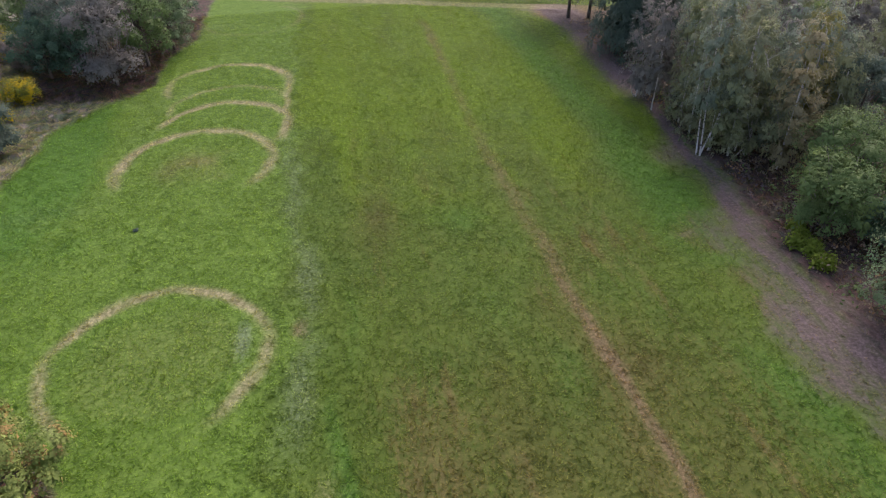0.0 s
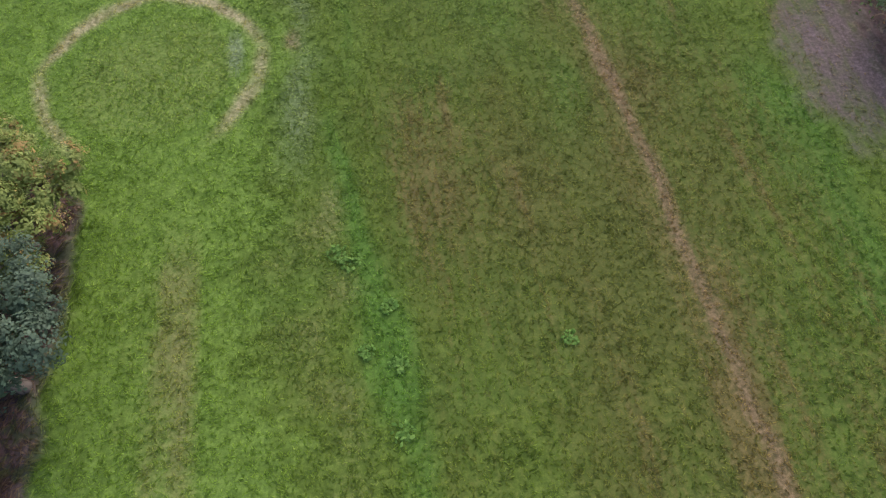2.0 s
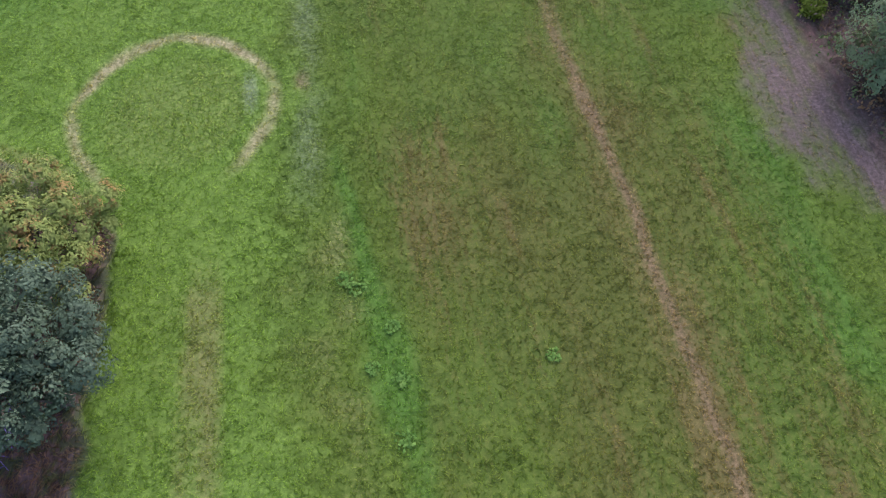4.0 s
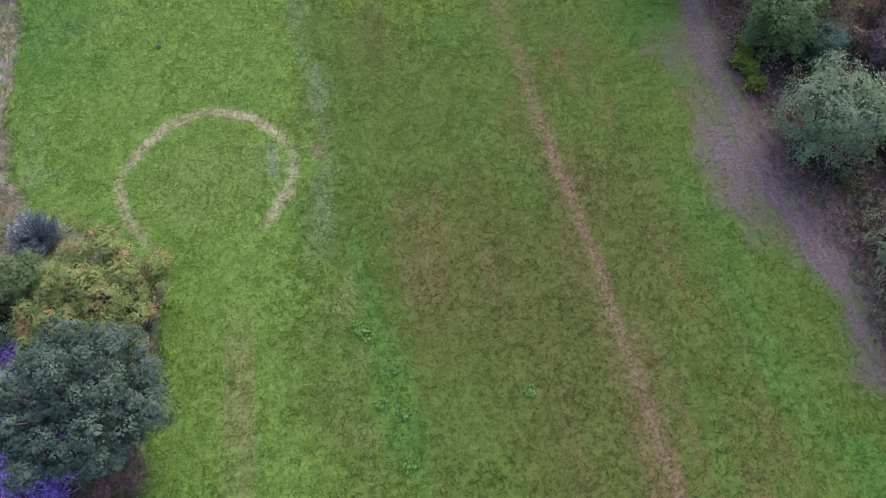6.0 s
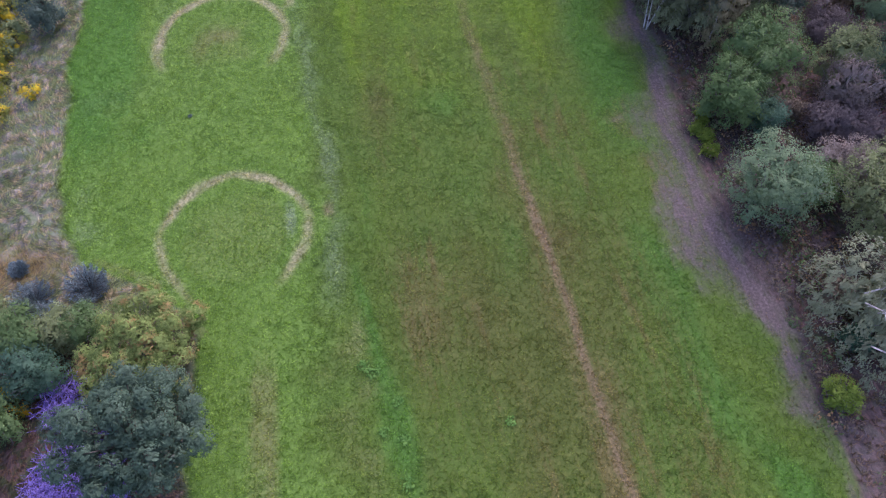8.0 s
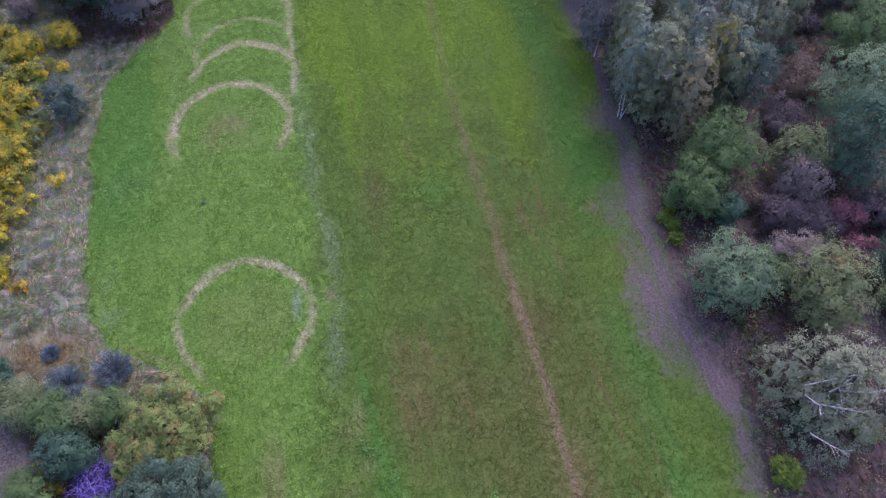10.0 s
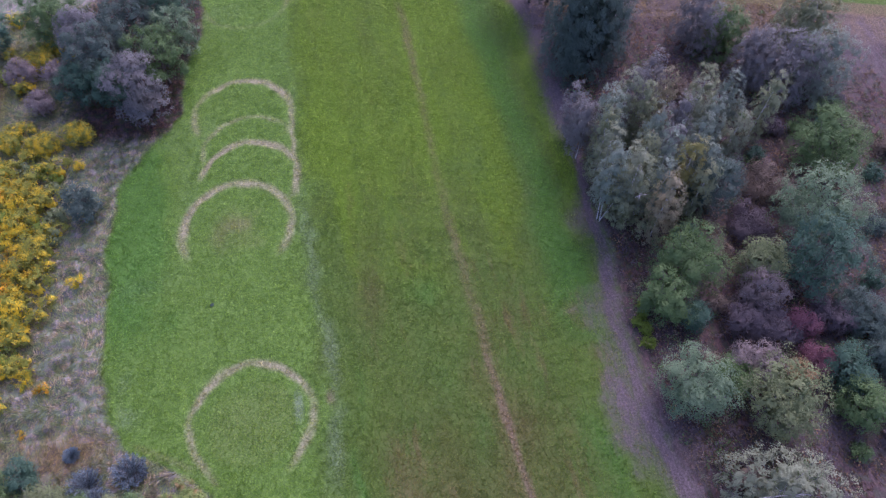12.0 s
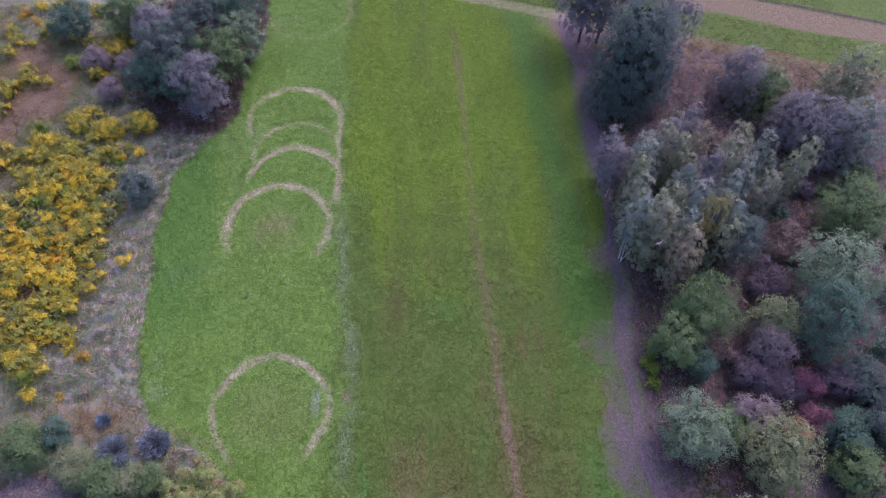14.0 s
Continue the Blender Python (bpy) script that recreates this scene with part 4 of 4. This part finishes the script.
for k, (x, y, radius, height) in enumerate(((-6.4, -1.2, 0.72, 1.25), (-8.7, -1.5, 0.75, 1.1), (-7.9, -2.6, 0.65, 1.1), (-9.7, 0.3, 0.35, 0.5))):
    spiky(x, y, radius, height, 360 + k, "small bluish-grey bush with stiff spreading shoots")
shrub(-10.4, 16.4, 1.3, 2.5, "dark", 371, "lone dark grey-green bush in the rough grass", group="")

# the clump of trees on the meadow's left, far side
CLUMP = (
    (-6.9, 24.6, 2.1, 5.4, "bare"), (-5.7, 27.6, 1.9, 5.0, "green"), (-4.6, 30.6, 1.6, 4.2, "grey"), (-9.6, 28.4, 2.5, 5.6, "dark"), (-11.2, 26.6, 1.6, 4.0, "teal"),
    (-7.9, 31.8, 2.2, 5.6, "dark"), (-5.3, 33.6, 2.0, 5.0, "teal"), (-19.2, 33.7, 1.8, 3.2, "teal"), (-14.2, 33.9, 2.2, 4.2, "green"), (-8.8, 25.6, 1.6, 4.6, "teal"), (-11.5, 31.5, 2.0, 4.2, "bare"),
)
for k, (x, y, radius, height, leaf) in enumerate(CLUMP):
    words = {"bare": "thin mauve-grey birch", "green": "light green tree", "grey": "grey-green willow tree", "dark": "dark green tree", "teal": "deep bluish-green tree"}[leaf]
    rng = np.random.default_rng(400 + k)
    plant("field_tree", words + " in the clump beside the rough meadow", "tree", "tree clump", x, y, 400 + k, (dome(rng, radius, height, 16, 0.3) if leaf == "bare" else knobbly(rng, radius, height, 40, 1.85)), int(3800 * radius ** 1.4), leaf, 0.125, BARK, 1, 0.11, 0.4, 0.15, 0.2, 24)
LOW = ((-14.6, 26.4, 1.0, 1.6, "pink"), (-11.7, 23.0, 1.1, 1.2, "broom"), (-13.4, 28.9, 1.2, 2.0, "pink"), (-13.9, 22.6, 1.1, 1.0, "broom"), (-15.2, 30.9, 1.0, 1.4, "broom"), (-16.5, 29.8, 1.2, 1.6, "pink"), (-12.6, 28.2, 1.1, 1.8, "brown"))
for k, (x, y, radius, height, leaf) in enumerate(LOW):
    shrub(x, y, radius, height, leaf, 430 + k, WORDS[leaf] + " beside the tree clump", group="low shrubs by the tree clump", n=7, twigs=40, twig_mat=PALE_TWIG if leaf == "pink" else TWIG)


# ---- yellow broom on the rough ground ----
def broom(kind, radius, height, leaf, seed):
    rng = np.random.default_rng(seed)
    return plant("broom_bush", kind, "bush", "yellow bushes on the rough ground", 0, 0, seed, dome(rng, radius, height, 5, 0.3), int(760 * radius ** 1.5) + 130, leaf, 0.095, BARK, 2, 0.02, 0.6, 0.15, spray=0.10)


rng = np.random.default_rng(77)
GOLD, GREENISH = "bush thick with golden yellow blossom", "yellow-green broom bush with scattered blossom"
MASTERS = [broom(GOLD, 0.7, 0.8, "yellow", 500), broom(GOLD, 0.5, 0.55, "orange", 501), broom(GREENISH, 0.75, 0.8, "broom", 502), broom(GREENISH, 0.5, 0.5, "broom", 503), broom("yellow-green leafy broom bush without blossom", 0.65, 0.7, "lime", 504), broom("olive leafy broom bush without blossom", 0.55, 0.5, "sage", 505)]
GAP = (-16.0, 8.7)  # a bare brown hollow in the thicket
spots = []
while len(spots) < 210:
    x, y = rng.uniform(-25, -12.2), rng.uniform(4.0, 25)
    core = math.exp(-(((x + 15.4 + 0.16 * (y - 14)) / 2.0) ** 2) - ((y - 16.0) / 4.4) ** 2) + 0.6 * math.exp(-(((x + 17.0) / 2.8) ** 2) - ((y - 9) / 6.0) ** 2)
    if rng.random() < core and math.hypot(x - GAP[0], y - GAP[1]) > 1.0 and all((x - p) ** 2 + (y - q) ** 2 > 0.30 for p, q, _ in spots):
        spots.append((x, y, core))
LONE = ((-9.3, -5.3), (-8.6, -6.3), (-10.6, 10.9), (-11.8, 4.3), (-12.8, 4.9), (-22.7, 25.7), (-16.7, 23.1), (-14.6, 9.6), (-15.9, 4.2), (-23.0, 35.6), (-21.8, 34.6), (-24.2, 36.4), (-22.8, 37.2), (-13.4, 6.0), (-14.2, 2.0), (-12.6, 1.9), (-11.4, 20.4), (-12.8, 20.0))
spots += [(x, y, 0.0) for x, y in LONE]
while len(spots) < 300:
    x, y = rng.uniform(-31, -12.8), rng.uniform(1.5, 38)
    if (y < 10 or y > 19) and rng.random() < 0.4 and (x + 9) ** 2 + (y - 28) ** 2 > 30:
        spots.append((x, y, 0.02))
for k, (x, y, core) in enumerate(spots):
    roll = rng.random()
    pick = 0 if roll < 0.30 * core else 1 if roll < 0.64 * core else 2 if roll < 0.72 else 4 if roll < 0.84 else 5 if roll < 0.93 else 3
    s = rng.uniform(0.75, 1.35)
    if not core:
        pick, s = k % 2, rng.uniform(0.6, 0.85) * (1.5 if y > 33 else 1)
    copy_thing(MASTERS[pick], pose(x, y, 0, 0, 0, rng.uniform(0, 360)) @ Matrix.Diagonal((s, s, s * rng.uniform(0.75, 1.1), 1)))
for ob in MASTERS:
    for o in (*ob.children_recursive, ob):
        bpy.data.objects.remove(o)


# thin trees at the far corner, with bare lower stems
for k, (x, y, height) in enumerate(((22.9, 31.3, 9.2), (24.4, 31.2, 8.6))):
    rng = np.random.default_rng(700 + k)
    crown = [c for c in plume(rng, 2.5, height, 10) if c[2] > 1.7]
    plant("alder_tree", "thin mauve-grey tree with a bare dark lower trunk", "tree", "bare-stemmed trees at the far corner", x, y, 700 + k, crown, 12000, "bare", 0.14, BARK, 1, 0.13, 0.45, 0.12, 0.3, 24)


# ---- small plants and stakes ----
def weed(x, y, radius, leaf, seed, label):
    rng = np.random.default_rng(seed)
    n = 45
    a, r = rng.uniform(0, 2 * math.pi, n), radius * np.sqrt(rng.random(n))
    at = np.stack([r * np.cos(a), r * np.sin(a), 0.03 + 0.06 * rng.random(n)], 1)
    v, f = leaves(rng, at, rng.normal(0, 0.35, (n, 3)) + [0, 0, 1], np.full(n, 0.13), 0.6)
    stalks = [tube([(p[0] * 0.4, p[1] * 0.4, -0.03), p * [0.8, 0.8, 0.6], p], [0.008, 0.006, 0.003], 3) for p in at[::6]]
    root = tagged(new("weed_plant"), label, "weed", "weeds in the mown grass")
    root.matrix_basis = pose(x, y, 0)
    part("leaf_rosette", mesh_of("leaf_rosette", v, f, LEAF[leaf]), root)["kind"] = "stuff"
    v, f = joined(stalks)
    part("stalk_mass", mesh_of("stalk_mass", v, f, LEAF[leaf]), root)["kind"] = "stuff"


WEEDS = ((5.1, -6.8, 0.28, "weed_green"), (5.45, -7.15, 0.30, "weed_green"), (6.25, -8.5, 0.22, "weed_green"), (6.3, -10.0, 0.26, "weed_green"), (6.2, -11.6, 0.30, "weed_green"),
         (10.5, -10.0, 0.2, "weed_green"), (5.6, -9.6, 0.2, "weed_green"), (-2.37, 8.1, 0.09, "dark"))
for k, (x, y, radius, leaf) in enumerate(WEEDS):
    weed(x, y, radius, leaf, 720 + k, {"weed_green": "bright green broad-leaved weed", "dark": "small dark weed tuft"}[leaf] + " in the mown grass")
for k, (x, y, height) in enumerate(((-14.4, 29.3, 1.0), (-12.9, 28.9, 1.0), (-14.4, 27.2, 1.1))):
    v, f = tube([(0, 0, -0.2), (0.01, 0, height * 0.5), (0.03, 0.01, height), (0.03, 0.01, height + 0.02)], [0.06, 0.055, 0.05, 0.002], 8)
    post = tagged(new("fence_post", mesh_of("fence_post", v, f, BARK if k < 2 else PALE_TWIG)), ("dark weathered" if k < 2 else "pale") + " wooden stake standing in rough grass", "post", "stakes in the rough grass")
    post.matrix_basis = pose(x, y, 0)


# ---- brash heap of violet stems beside the dark oak ----
def brash(x, y, radius, height, count, mat, seed, label):
    rng = np.random.default_rng(seed)
    pieces = []
    for k in range(count):
        a, r = rng.uniform(0, 2 * math.pi), radius * math.sqrt(rng.random())
        c = np.array([r * math.cos(a), r * math.sin(a) * 1.2, height * (1 - (r / radius) ** 2) * rng.random() + 0.05])
        d = rng.normal(size=3) * [1, 1, 0.28]
        d *= rng.uniform(0.3, 0.75) / np.linalg.norm(d)
        c[2] = max(c[2], abs(d[2]) + 0.02)
        pieces.append(tube([c - d, c + rng.normal(0, 0.04, 3), c + d], [0.015, 0.012, 0.006], 4))
    v, f = joined(pieces)
    ob = tagged(new("brushwood_heap", mesh_of("brushwood_heap", v, f, mat)), label, "brushwood", kind="stuff")
    ob.matrix_basis = pose(x, y, 0)


brash(-6.0, -9.9, 1.95, 0.9, 950, PURPLE_TWIG, 601, "heap of tangled violet-tinted cut stems beside the oak")
brash(-6.9, -6.3, 0.9, 0.8, 200, PURPLE_TWIG, 602, "small tangle of violet-tinted stems behind the oak")
